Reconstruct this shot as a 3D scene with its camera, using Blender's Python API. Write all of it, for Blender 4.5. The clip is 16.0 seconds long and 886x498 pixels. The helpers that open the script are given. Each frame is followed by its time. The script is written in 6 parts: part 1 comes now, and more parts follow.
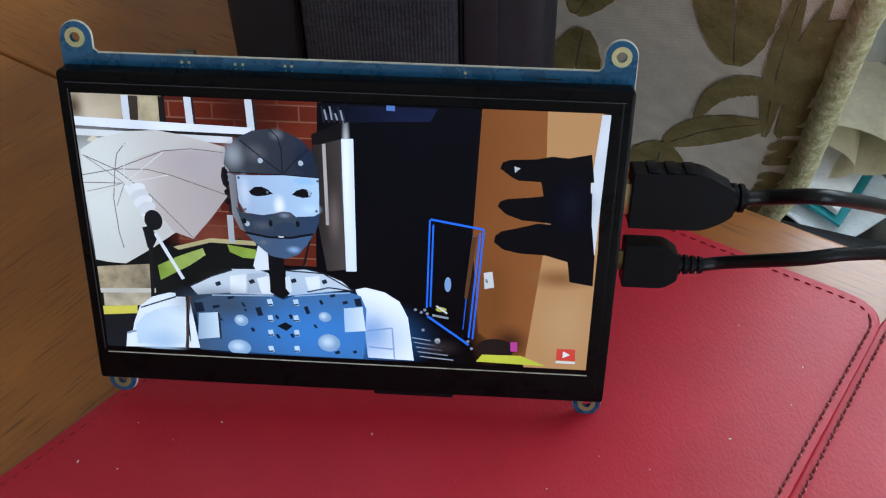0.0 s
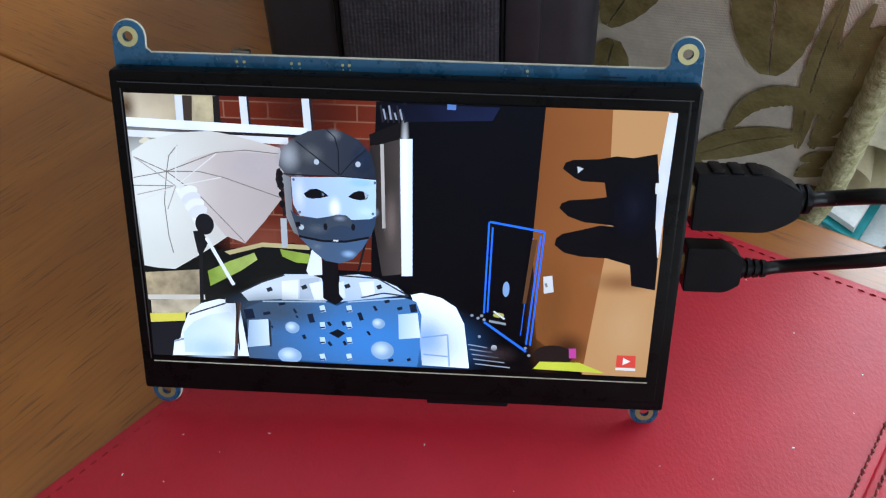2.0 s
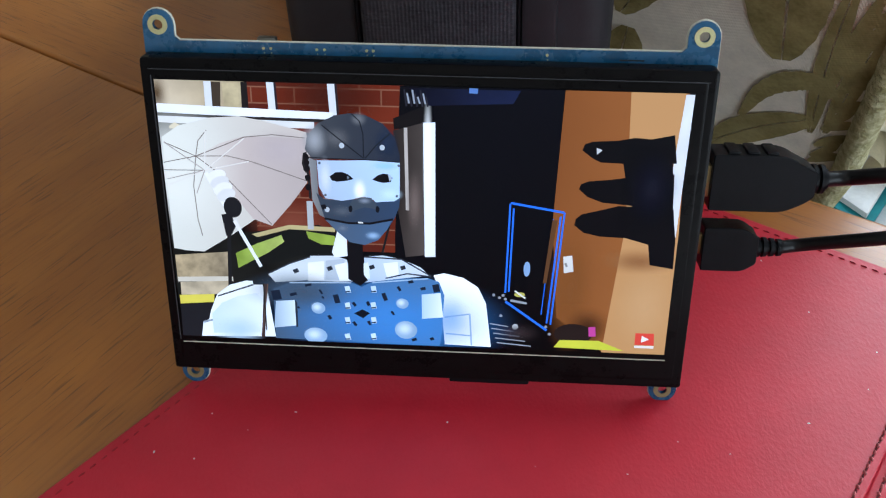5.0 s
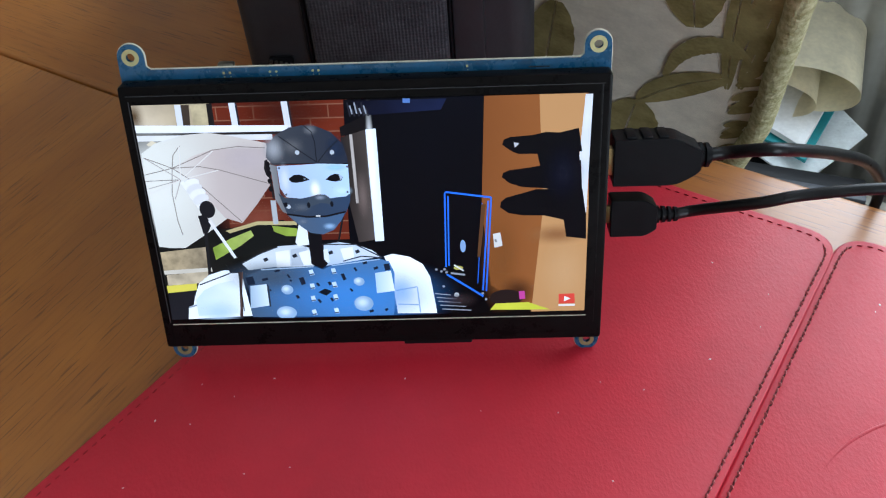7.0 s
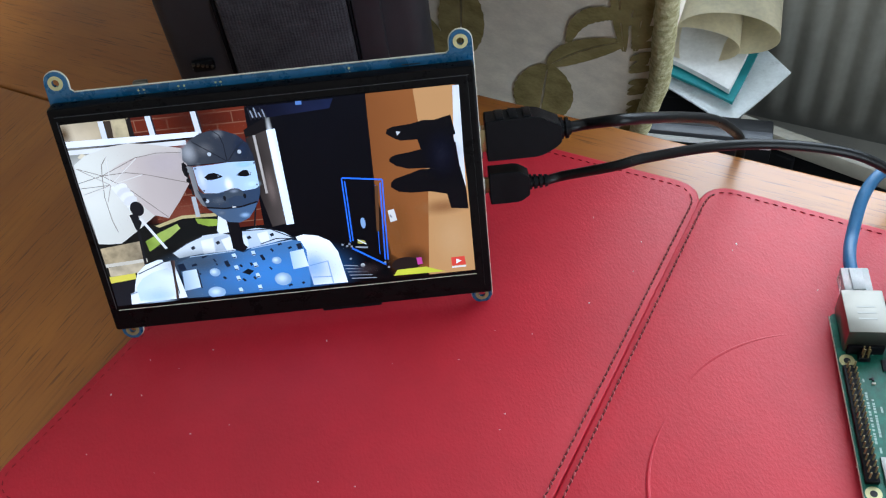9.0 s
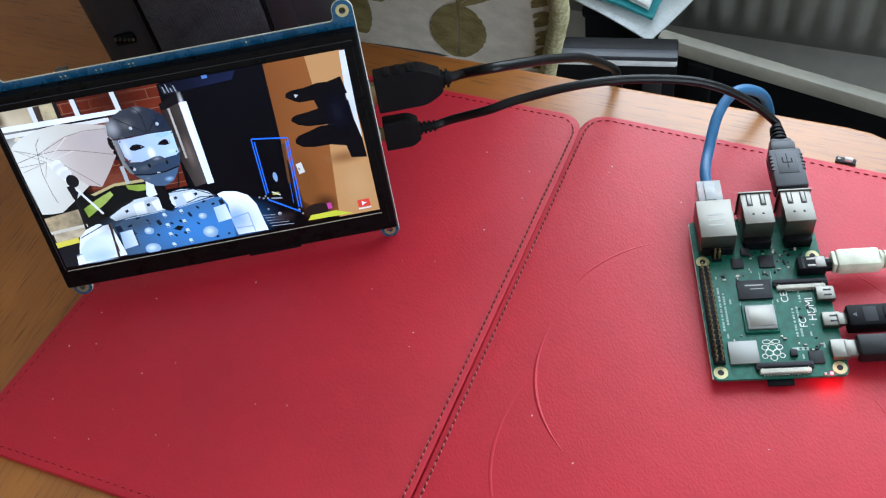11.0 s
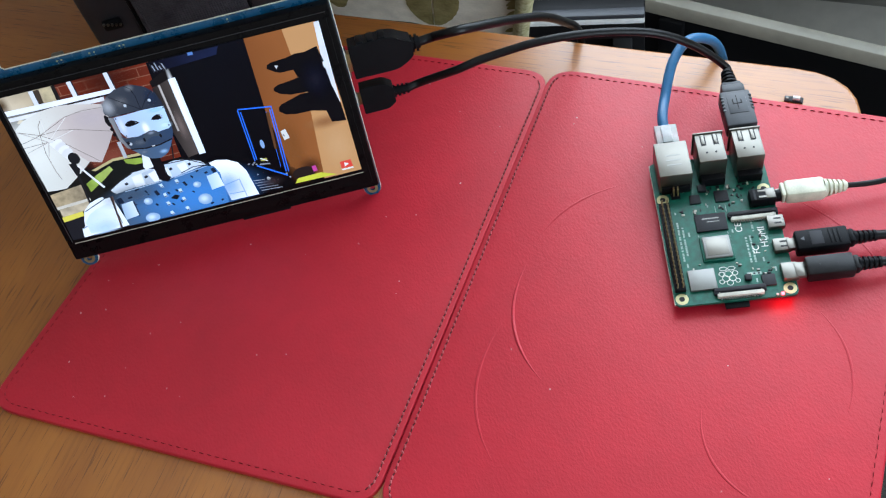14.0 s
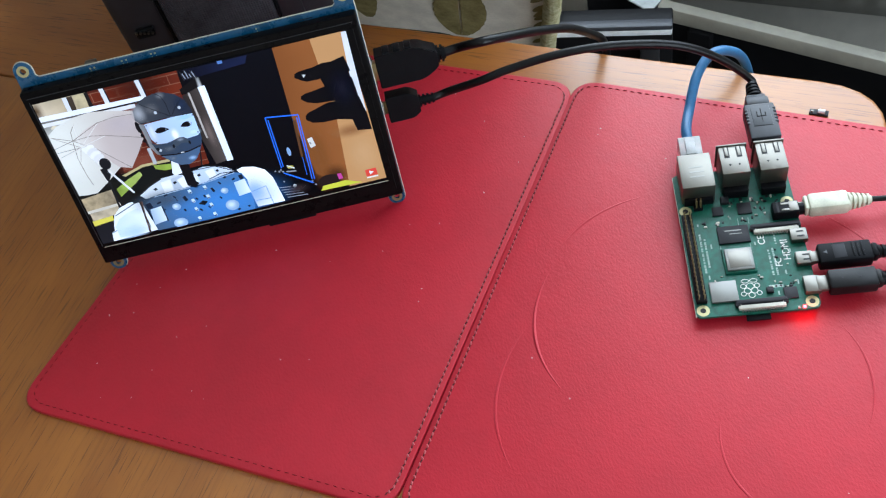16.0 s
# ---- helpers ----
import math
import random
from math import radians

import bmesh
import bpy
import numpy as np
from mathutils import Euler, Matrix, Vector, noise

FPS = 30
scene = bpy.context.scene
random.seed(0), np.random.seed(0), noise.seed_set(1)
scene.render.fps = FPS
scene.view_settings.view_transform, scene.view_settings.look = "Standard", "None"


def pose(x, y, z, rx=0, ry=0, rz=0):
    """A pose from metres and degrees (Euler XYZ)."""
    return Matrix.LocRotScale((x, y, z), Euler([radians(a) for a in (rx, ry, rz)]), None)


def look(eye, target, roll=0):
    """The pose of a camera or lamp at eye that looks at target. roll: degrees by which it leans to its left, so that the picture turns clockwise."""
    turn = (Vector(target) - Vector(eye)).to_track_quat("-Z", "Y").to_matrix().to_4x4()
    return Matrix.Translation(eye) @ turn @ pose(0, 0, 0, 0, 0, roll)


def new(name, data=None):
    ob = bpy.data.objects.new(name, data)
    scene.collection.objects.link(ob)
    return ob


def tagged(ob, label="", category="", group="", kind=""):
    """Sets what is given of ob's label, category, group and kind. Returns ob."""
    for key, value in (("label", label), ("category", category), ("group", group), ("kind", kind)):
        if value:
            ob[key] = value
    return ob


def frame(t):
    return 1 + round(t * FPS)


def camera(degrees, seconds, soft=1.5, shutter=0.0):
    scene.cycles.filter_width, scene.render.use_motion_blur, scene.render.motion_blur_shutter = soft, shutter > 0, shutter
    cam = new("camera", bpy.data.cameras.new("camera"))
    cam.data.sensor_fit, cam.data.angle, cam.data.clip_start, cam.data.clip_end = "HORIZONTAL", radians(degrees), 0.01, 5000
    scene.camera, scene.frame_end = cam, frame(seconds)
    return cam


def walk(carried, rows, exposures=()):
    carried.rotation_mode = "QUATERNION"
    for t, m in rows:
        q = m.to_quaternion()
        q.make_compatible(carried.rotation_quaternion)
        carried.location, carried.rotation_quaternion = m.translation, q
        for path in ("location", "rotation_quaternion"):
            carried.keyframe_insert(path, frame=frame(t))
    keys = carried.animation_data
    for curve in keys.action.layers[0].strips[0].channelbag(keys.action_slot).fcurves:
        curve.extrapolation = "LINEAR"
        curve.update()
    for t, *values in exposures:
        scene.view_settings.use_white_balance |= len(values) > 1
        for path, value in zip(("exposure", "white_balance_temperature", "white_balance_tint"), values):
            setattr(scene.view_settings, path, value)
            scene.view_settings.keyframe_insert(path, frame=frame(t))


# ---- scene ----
cam = camera(49.08, 16.0, soft=1.2)
PATH = [
    (0, (0.04625, -0.22170, 0.26254), (0.02924, -0.00336, 0.05750), -1.92),
    (0.5, (0.03984, -0.22066, 0.26123), (0.02168, -0.00200, 0.05664), -2.18),
    (1, (0.03542, -0.22006, 0.25710), (0.01862, 0.00022, 0.05414), -1.92),
    (1.5, (0.03060, -0.22117, 0.25440), (0.01438, 0.00093, 0.05338), -1.81),
    (2, (0.02768, -0.22177, 0.25341), (0.01156, 0.00187, 0.05410), -1.92),
    (2.5, (0.02389, -0.22105, 0.25182), (0.00856, 0.00253, 0.05238), -1.77),
    (3, (0.02286, -0.22093, 0.25092), (0.00603, 0.00261, 0.05155), -2.09),
    (3.5, (0.02257, -0.22198, 0.25093), (0.00456, 0.00141, 0.05151), -2.41),
    (4, (0.02336, -0.22309, 0.25258), (0.00457, -0.00040, 0.05244), -2.56),
    (6.5, (0.03051, -0.24786, 0.27913), (0.01461, -0.03062, 0.07285), -4.05),
    (7, (0.03650, -0.25646, 0.30026), (0.02565, -0.04710, 0.08566), -5.06),
    (7.5, (0.04343, -0.26845, 0.31574), (0.03569, -0.06186, 0.09834), -6.16),
    (8, (0.05005, -0.27728, 0.32752), (0.04467, -0.07382, 0.10713), -6.71),
    (8.5, (0.05962, -0.28324, 0.33289), (0.05174, -0.08045, 0.11196), -7.72),
    (9, (0.07167, -0.28940, 0.34092), (0.06481, -0.09040, 0.11653), -8.82),
    (9.5, (0.08013, -0.30053, 0.34876), (0.07416, -0.10686, 0.11972), -9.46),
    (12, (0.11306, -0.34384, 0.40194), (0.11022, -0.16836, 0.15863), -15.42),
    (12.5, (0.11119, -0.35423, 0.40379), (0.10764, -0.17927, 0.16012), -16.24),
    (13, (0.11123, -0.35398, 0.40314), (0.10811, -0.18044, 0.15844), -16.15),
    (13.5, (0.11155, -0.35466, 0.40478), (0.10813, -0.18134, 0.15994), -16.28),
    (14, (0.11100, -0.35470, 0.40516), (0.10718, -0.18143, 0.16029), -16.32),
    (14.5, (0.11278, -0.35647, 0.40890), (0.10564, -0.18314, 0.16414), -16.97),
    (15, (0.11339, -0.35965, 0.40610), (0.10264, -0.18365, 0.16339), -17.60),
    (15.5, (0.11434, -0.36036, 0.40497), (0.10198, -0.18215, 0.16396), -17.69),
    (16, (0.11319, -0.35791, 0.40827), (0.10195, -0.18086, 0.16635), -17.47),
]
walk(cam, [(t, look(eye, target, roll)) for t, eye, target, roll in PATH],
     exposures=[(0.0, -0.70), (0.4, -0.48), (1.0, -0.41), (16.0, -0.40)])

# ---- world, window light, added fill ----
E1, E2 = Vector((0.857, -0.515, 0)), Vector((0.515, 0.857, 0))   # along the table's far edge, and away from it


def room(a, b, z):
    """A place from the room's own axes: along the window wall, towards it, up."""
    return E1 * a + E2 * b + Vector((0, 0, z))


TURN = -31.0
world = bpy.data.worlds.new("sky")
scene.world = world
world.use_nodes = True
wn = world.node_tree.nodes
sky = wn.new("ShaderNodeTexSky")
sky.sky_type, sky.sun_disc = "NISHITA", False
sky.sun_elevation, sky.sun_rotation = radians(40), radians(20)
world.node_tree.links.new(sky.outputs[0], wn["Background"].inputs[0])
wn["Background"].inputs[1].default_value = 0.1


def area(name, size_x, size_y, power, m, color):
    lamp = bpy.data.lights.new(name, "AREA")
    lamp.shape, lamp.size, lamp.size_y, lamp.energy, lamp.color = "RECTANGLE", size_x, size_y, power, color
    ob = new(name, lamp)
    ob.matrix_world = m
    return ob


eye_w = room(0.28, 1.02, 0.85)
area("window_daylight", 1.55, 1.2, 60.0, look(eye_w, eye_w - E2 + Vector((0, 0, -0.25))), (0.71, 0.86, 1.0))
# unseen fill from the east, added to brighten the armchair's cloth
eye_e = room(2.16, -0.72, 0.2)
area("east_fill_light", 1.35, 1.75, 60.0, look(eye_e, eye_e - E1), (0.76, 0.89, 1.0))


# ---- materials ----
def mat(name, color, rough=0.5, metal=0.0, var=0.15, scale=40.0, stretch=(1, 1, 1), bump=0.0, bump_scale=400.0, bump_dist=0.0003,
        second=None, emit=None, strength=1.0, coat=0.0, turn=0.0, spec=0.5, rough_var=0.08):
    """A procedural surface: a colour that drifts at two scales, fine relief and uneven gloss."""
    m = bpy.data.materials.new(name)
    m.use_nodes = True
    n, l = m.node_tree.nodes, m.node_tree.links
    p = n["Principled BSDF"]
    p.inputs["Roughness"].default_value, p.inputs["Metallic"].default_value = rough, metal
    p.inputs["Coat Weight"].default_value = coat
    p.inputs["Specular IOR Level"].default_value = spec
    co = n.new("ShaderNodeTexCoord")
    mp = n.new("ShaderNodeMapping")
    mp.inputs["Rotation"].default_value[2] = radians(turn)
    mp.vector_type = "TEXTURE"
    l.new(co.outputs["Object"], mp.inputs[0])
    mp.inputs["Scale"].default_value = stretch
    big, small = n.new("ShaderNodeTexNoise"), n.new("ShaderNodeTexNoise")
    big.inputs["Scale"].default_value, small.inputs["Scale"].default_value = scale, scale * 7
    big.inputs["Detail"].default_value, small.inputs["Detail"].default_value = 6, 4
    add = n.new("ShaderNodeMath")
    add.operation = "MULTIPLY_ADD"
    add.inputs[1].default_value = 0.45
    l.new(mp.outputs[0], big.inputs[0]), l.new(mp.outputs[0], small.inputs[0])
    l.new(small.outputs[0], add.inputs[0]), l.new(big.outputs[0], add.inputs[2])
    ramp = n.new("ShaderNodeValToRGB")
    c = Vector(color)
    dark, light = (second or c * (1 - var)), c * (1 + var)
    ramp.color_ramp.elements[0].position, ramp.color_ramp.elements[1].position = 0.5, 0.95
    ramp.color_ramp.elements[0].color = (*dark, 1)
    ramp.color_ramp.elements[1].color = (*[min(v, 1) for v in light], 1)
    l.new(add.outputs[0], ramp.inputs[0]), l.new(ramp.outputs[0], p.inputs["Base Color"])
    if rough_var:
        rr = n.new("ShaderNodeMapRange")
        rr.inputs["From Min"].default_value, rr.inputs["From Max"].default_value = 0.4, 1.0
        rr.inputs["To Min"].default_value, rr.inputs["To Max"].default_value = max(rough - rough_var, 0.02), min(rough + rough_var, 1)
        l.new(add.outputs[0], rr.inputs[0]), l.new(rr.outputs[0], p.inputs["Roughness"])
    if bump:
        fine, b = n.new("ShaderNodeTexNoise"), n.new("ShaderNodeBump")
        fine.inputs["Scale"].default_value, fine.inputs["Detail"].default_value = bump_scale, 3
        b.inputs["Strength"].default_value, b.inputs["Distance"].default_value = bump, bump_dist
        l.new(mp.outputs[0], fine.inputs[0]), l.new(fine.outputs[0], b.inputs["Height"]), l.new(b.outputs[0], p.inputs["Normal"])
    if emit:
        p.inputs["Emission Color"].default_value, p.inputs["Emission Strength"].default_value = (*emit, 1), strength
    return m


def leather(name, color):
    """Smooth grained leather: fine uneven pores, faint wrinkles and small differences of gloss."""
    m = mat(name, color, rough=0.46, var=0.09, scale=14, rough_var=0.05, spec=0.38, coat=0.14)
    n, l = m.node_tree.nodes, m.node_tree.links
    p, co = n["Principled BSDF"], n["Texture Coordinate"].outputs["Object"]
    p.inputs["Coat Roughness"].default_value = 0.4

    def bump(scale, detail, strength, dist, before=None, squash=(1, 1, 1)):
        mp, ns, b = n.new("ShaderNodeMapping"), n.new("ShaderNodeTexNoise"), n.new("ShaderNodeBump")
        mp.inputs["Scale"].default_value = squash
        mp.inputs["Rotation"].default_value[2] = radians(33)
        ns.inputs["Scale"].default_value, ns.inputs["Detail"].default_value = scale, detail
        b.inputs["Strength"].default_value, b.inputs["Distance"].default_value = strength, dist
        l.new(co, mp.inputs[0]), l.new(mp.outputs[0], ns.inputs["Vector"]), l.new(ns.outputs[0], b.inputs["Height"])
        if before:
            l.new(before, b.inputs["Normal"])
        return b.outputs[0], ns.outputs[0]

    broad, _ = bump(45, 3, 0.16, 0.0011)
    wrinkle, _ = bump(260, 4, 0.20, 0.0006, broad, (1.0, 0.45, 1))
    pores, grain = bump(900, 3, 0.52, 0.0003, wrinkle, (1.0, 0.6, 1))
    l.new(pores, p.inputs["Normal"])
    gloss = n.new("ShaderNodeMapRange")
    gloss.inputs["From Min"].default_value, gloss.inputs["From Max"].default_value = 0.35, 0.70
    gloss.inputs["To Min"].default_value, gloss.inputs["To Max"].default_value = 0.56, 0.38
    l.new(grain, gloss.inputs[0]), l.new(gloss.outputs[0], p.inputs["Roughness"])
    return m


def fabric(name, color, pitch, second, turn=0.0, relief=0.5):
    """Woven cloth: fine ribs across each other."""
    m = mat(name, color, rough=0.9, var=0.1, scale=60, second=second, spec=0.2, rough_var=0)
    n, l = m.node_tree.nodes, m.node_tree.links
    w1, w2, sm, b = n.new("ShaderNodeTexWave"), n.new("ShaderNodeTexWave"), n.new("ShaderNodeMath"), n.new("ShaderNodeBump")
    w1.bands_direction, w2.bands_direction = "X", "Z"
    for w in (w1, w2):
        w.inputs["Scale"].default_value, w.inputs["Distortion"].default_value = 0.314 / pitch, 1.2
        l.new(n["Mapping"].outputs[0], w.inputs[0])
    n["Mapping"].inputs["Rotation"].default_value[1] = radians(turn)
    l.new(w1.outputs[1], sm.inputs[0]), l.new(w2.outputs[1], sm.inputs[1])
    b.inputs["Strength"].default_value, b.inputs["Distance"].default_value = relief, pitch * 0.35
    l.new(sm.outputs[0], b.inputs["Height"]), l.new(b.outputs[0], n["Principled BSDF"].inputs["Normal"])
    return m


def lit(name, color, strength=1.0, var=0.12, scale=90.0, to=None, way=0.0):
    """A patch of the picture on the display, which gives off its own light; it may run over to a second colour along a way in degrees."""
    m = bpy.data.materials.new(name)
    m.use_nodes = True
    n, l = m.node_tree.nodes, m.node_tree.links
    p = n["Principled BSDF"]
    p.inputs["Base Color"].default_value = (0.003, 0.003, 0.004, 1)
    p.inputs["Roughness"].default_value = 0.33
    p.inputs["Specular IOR Level"].default_value = 0.09
    co, ns, ramp, mul = n.new("ShaderNodeTexCoord"), n.new("ShaderNodeTexNoise"), n.new("ShaderNodeMapRange"), n.new("ShaderNodeVectorMath")
    ns.inputs["Scale"].default_value, ns.inputs["Detail"].default_value = scale, 5
    l.new(co.outputs["Object"], ns.inputs[0]), l.new(ns.outputs[0], ramp.inputs[0])
    ramp.inputs["From Min"].default_value, ramp.inputs["From Max"].default_value = 0.3, 0.7
    ramp.inputs["To Min"].default_value, ramp.inputs["To Max"].default_value = 1 - var, 1 + var
    mul.operation = "SCALE"
    l.new(ramp.outputs[0], mul.inputs["Scale"])
    if to:
        mp, gr, mix = n.new("ShaderNodeMapping"), n.new("ShaderNodeTexGradient"), n.new("ShaderNodeValToRGB")
        mp.inputs["Rotation"].default_value = (0, radians(way), 0)
        l.new(co.outputs["Generated"], mp.inputs[0]), l.new(mp.outputs[0], gr.inputs[0]), l.new(gr.outputs[0], mix.inputs[0])
        mix.color_ramp.elements[0].color, mix.color_ramp.elements[1].color = (*color, 1), (*to, 1)
        l.new(mix.outputs[0], mul.inputs[0])
    else:
        mul.inputs[0].default_value = color
    cool = n.new("ShaderNodeVectorMath")   # the panel's cold white point
    cool.operation = "MULTIPLY"
    cool.inputs[1].default_value = (0.90, 1.0, 1.16)
    l.new(mul.outputs[0], cool.inputs[0]), l.new(cool.outputs[0], p.inputs["Emission Color"])
    p.inputs["Emission Strength"].default_value = 1.46 * strength
    return m


def oak(name, light, dark, turn):
    """Varnished oak: broad drifting figure, fine grain lines and short dark pores along the board."""
    m = bpy.data.materials.new(name)
    m.use_nodes = True
    n, l = m.node_tree.nodes, m.node_tree.links
    p, co, spin = n["Principled BSDF"], n.new("ShaderNodeTexCoord"), n.new("ShaderNodeMapping")
    spin.inputs["Rotation"].default_value[2] = radians(turn)
    l.new(co.outputs["Object"], spin.inputs[0])

    def streaks(across, along, detail, low, high):
        mp, ns, mr = n.new("ShaderNodeMapping"), n.new("ShaderNodeTexNoise"), n.new("ShaderNodeMapRange")
        mp.inputs["Scale"].default_value = (across, along, 40)
        ns.inputs["Scale"].default_value, ns.inputs["Detail"].default_value = 1.0, detail
        mr.inputs["From Min"].default_value, mr.inputs["From Max"].default_value = low, high
        l.new(spin.outputs[0], mp.inputs[0]), l.new(mp.outputs[0], ns.inputs[0]), l.new(ns.outputs[0], mr.inputs[0])
        return mr.outputs[0]

    def mixed(fac, a, b):
        mx = n.new("ShaderNodeMix")
        mx.data_type = "RGBA"
        l.new(fac, mx.inputs[0])
        for k, v in ((6, a), (7, b)):
            if isinstance(v, tuple):
                mx.inputs[k].default_value = (*v, 1)
            else:
                l.new(v, mx.inputs[k])
        return mx.outputs[2]

    figure = mixed(streaks(22, 6, 5, 0.3, 0.72), dark, light)
    lines = mixed(streaks(620, 18, 3, 0.50, 0.68), (0.0, 0.0, 0.0), (0.26, 0.26, 0.26))
    pores = mixed(streaks(1100, 42, 2, 0.60, 0.67), (0.0, 0.0, 0.0), (0.55, 0.55, 0.55))
    grained = mixed(lines, figure, tuple(v * 0.5 for v in dark))
    l.new(mixed(pores, grained, tuple(v * 0.22 for v in dark)), p.inputs["Base Color"])
    b = n.new("ShaderNodeBump")
    b.invert = True
    b.inputs["Strength"].default_value, b.inputs["Distance"].default_value = 0.3, 0.0002
    l.new(pores, b.inputs["Height"]), l.new(b.outputs[0], p.inputs["Normal"])
    p.inputs["Roughness"].default_value, p.inputs["Coat Weight"].default_value, p.inputs["Coat Roughness"].default_value = 0.42, 0.6, 0.27
    return m


RED = leather("red_leather", (0.500, 0.0105, 0.028))
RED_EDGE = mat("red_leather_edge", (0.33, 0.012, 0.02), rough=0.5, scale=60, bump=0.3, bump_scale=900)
THREAD = mat("brown_thread", (0.105, 0.022, 0.024), rough=0.9, scale=300, spec=0.15)
RIM_THREAD = mat("red_brown_thread", (0.27, 0.022, 0.028), rough=0.9, scale=300, spec=0.15)
KNOT = mat("pink_leather_knots", (0.50, 0.13, 0.14), rough=0.6, scale=300)
WOOD = oak("varnished_oak", (0.43, 0.150, 0.018), (0.28, 0.083, 0.008), 0.0)
WOOD_LONG = oak("varnished_oak_edge_board", (0.43, 0.150, 0.018), (0.28, 0.083, 0.008), 90.0)
WOOD_EDGE = mat("oak_edge", (0.42, 0.2, 0.06), rough=0.4, scale=14, stretch=(4, 1, 1), second=(0.22, 0.09, 0.025), turn=TURN)
PCB_BLUE = mat("blue_board", (0.002, 0.070, 0.165), rough=0.28, scale=120, var=0.25, coat=0.3)
PCB_EDGE = mat("board_edge", (0.62, 0.6, 0.5), rough=0.6, scale=200)
PCB_GREEN = mat("green_board", (0.003, 0.098, 0.066), rough=0.38, scale=260, var=0.4, spec=0.3)
GOLD = mat("gold_plating", (0.30, 0.22, 0.10), rough=0.4, metal=0.7, scale=300)
PAD = mat("tinned_pad", (0.50, 0.46, 0.24), rough=0.4, metal=0.3, scale=300)
# darker pad metal: shade for the lower rings, dark gold for header pins
DARKENED_PAD = mat("darkened_pad", (0.26, 0.21, 0.10), rough=0.5, metal=0.3, scale=300)
STEEL = mat("tinned_steel", (0.175, 0.166, 0.148), rough=0.36, metal=0.95, scale=60, var=0.06, rough_var=0.03)
SHIELD = mat("brushed_lid", (0.19, 0.19, 0.18), rough=0.45, metal=0.8, scale=80, var=0.05, rough_var=0.03)
BLACK = mat("black_plastic", (0.0055, 0.0058, 0.0075), spec=0.10, rough=0.4, scale=200, bump=0.1, bump_scale=1500)
BLACK_MATT = mat("black_rubber", (0.006, 0.006, 0.007), spec=0.22, rough=0.33, scale=200, bump=0.15, bump_scale=900)
GREY_PLUG = mat("grey_plug_plastic", (0.034, 0.037, 0.046), rough=0.45, scale=200)
BEZEL = mat("black_bezel", (0.004, 0.0035, 0.004), spec=0.08, rough=0.3, scale=160)
CHIP = mat("chip_resin", (0.012, 0.012, 0.016), spec=0.3, rough=0.55, scale=500)
WHITE_INK = mat("white_ink", (0.72, 0.74, 0.7), rough=0.6, scale=500)
FAINT_INK = mat("worn_white_ink", (0.30, 0.42, 0.38), rough=0.6, scale=500)
IVORY = mat("ivory_plastic", (0.62, 0.62, 0.5), rough=0.45, scale=200)
CREAM_PLASTIC = mat("connector_plastic", (0.55, 0.53, 0.46), rough=0.5, scale=300)
BLUE_CORD = mat("blue_cord", (0.022, 0.135, 0.30), rough=0.42, scale=120)
CLEAR = mat("clear_plug", (0.72, 0.75, 0.76), rough=0.16, scale=200)
CLEAR.node_tree.nodes["Principled BSDF"].inputs["Transmission Weight"].default_value = 0.6
LED = mat("red_led", (0.9, 0.1, 0.08), emit=(1.0, 0.006, 0.010), strength=160)
CASE_SIDE = mat("black_leatherette", (0.026, 0.025, 0.031), spec=0.35, rough=0.5, scale=70, bump=0.3, bump_scale=700)
CASE_MESH = fabric("black_mesh_cloth", (0.066, 0.063, 0.075), 0.0016, (0.034, 0.032, 0.040))
CLOTH = fabric("cream_upholstery", (0.86, 0.78, 0.68), 0.0011, (0.77, 0.69, 0.60), TURN)
LEAF = fabric("olive_weave", (0.34, 0.275, 0.125), 0.0013, (0.19, 0.145, 0.055), TURN, 0.22)
TRIM = mat("chenille_trim", (0.62, 0.58, 0.38), rough=0.95, scale=220, second=(0.34, 0.30, 0.14), bump=1.0, bump_scale=420, bump_dist=0.002, spec=0.1)
PAPER = mat("white_paper", (0.74, 0.75, 0.76), rough=0.7, scale=30)
CREAM_PAPER = mat("cream_paper", (0.78, 0.71, 0.54), rough=0.65, scale=30)
TEAL = mat("teal_card", (0.01, 0.24, 0.27), rough=0.5, scale=40)
FILM = mat("clear_sleeve", (0.72, 0.77, 0.80), rough=0.3, scale=40)
DARK_UNIT = mat("black_lacquer", (0.005, 0.005, 0.006), spec=0.14, rough=0.45, scale=30)
SILVER = mat("silver_edge", (0.8, 0.82, 0.84), rough=0.4, metal=0.2, scale=60)
RAD = mat("radiator_enamel", (0.27, 0.26, 0.23), rough=0.4, scale=12)
SKIRT = mat("pale_paint", (0.36, 0.34, 0.29), rough=0.5, scale=12)
WALL = mat("wall_paint", (0.66, 0.62, 0.55), rough=0.85, scale=5, bump=0.2, bump_scale=200)
CEIL = mat("ceiling_paint", (0.80, 0.77, 0.72), rough=0.9, scale=4)
CARPET = mat("dark_carpet", (0.05, 0.046, 0.042), rough=0.95, scale=30, bump=0.8, bump_scale=300, bump_dist=0.004)
POST_GREY = mat("dark_grey_metal", (0.022, 0.022, 0.024), rough=0.5, scale=60, spec=0.2)
BRASS = mat("brass", (0.5, 0.38, 0.2), rough=0.3, metal=0.8, scale=200)


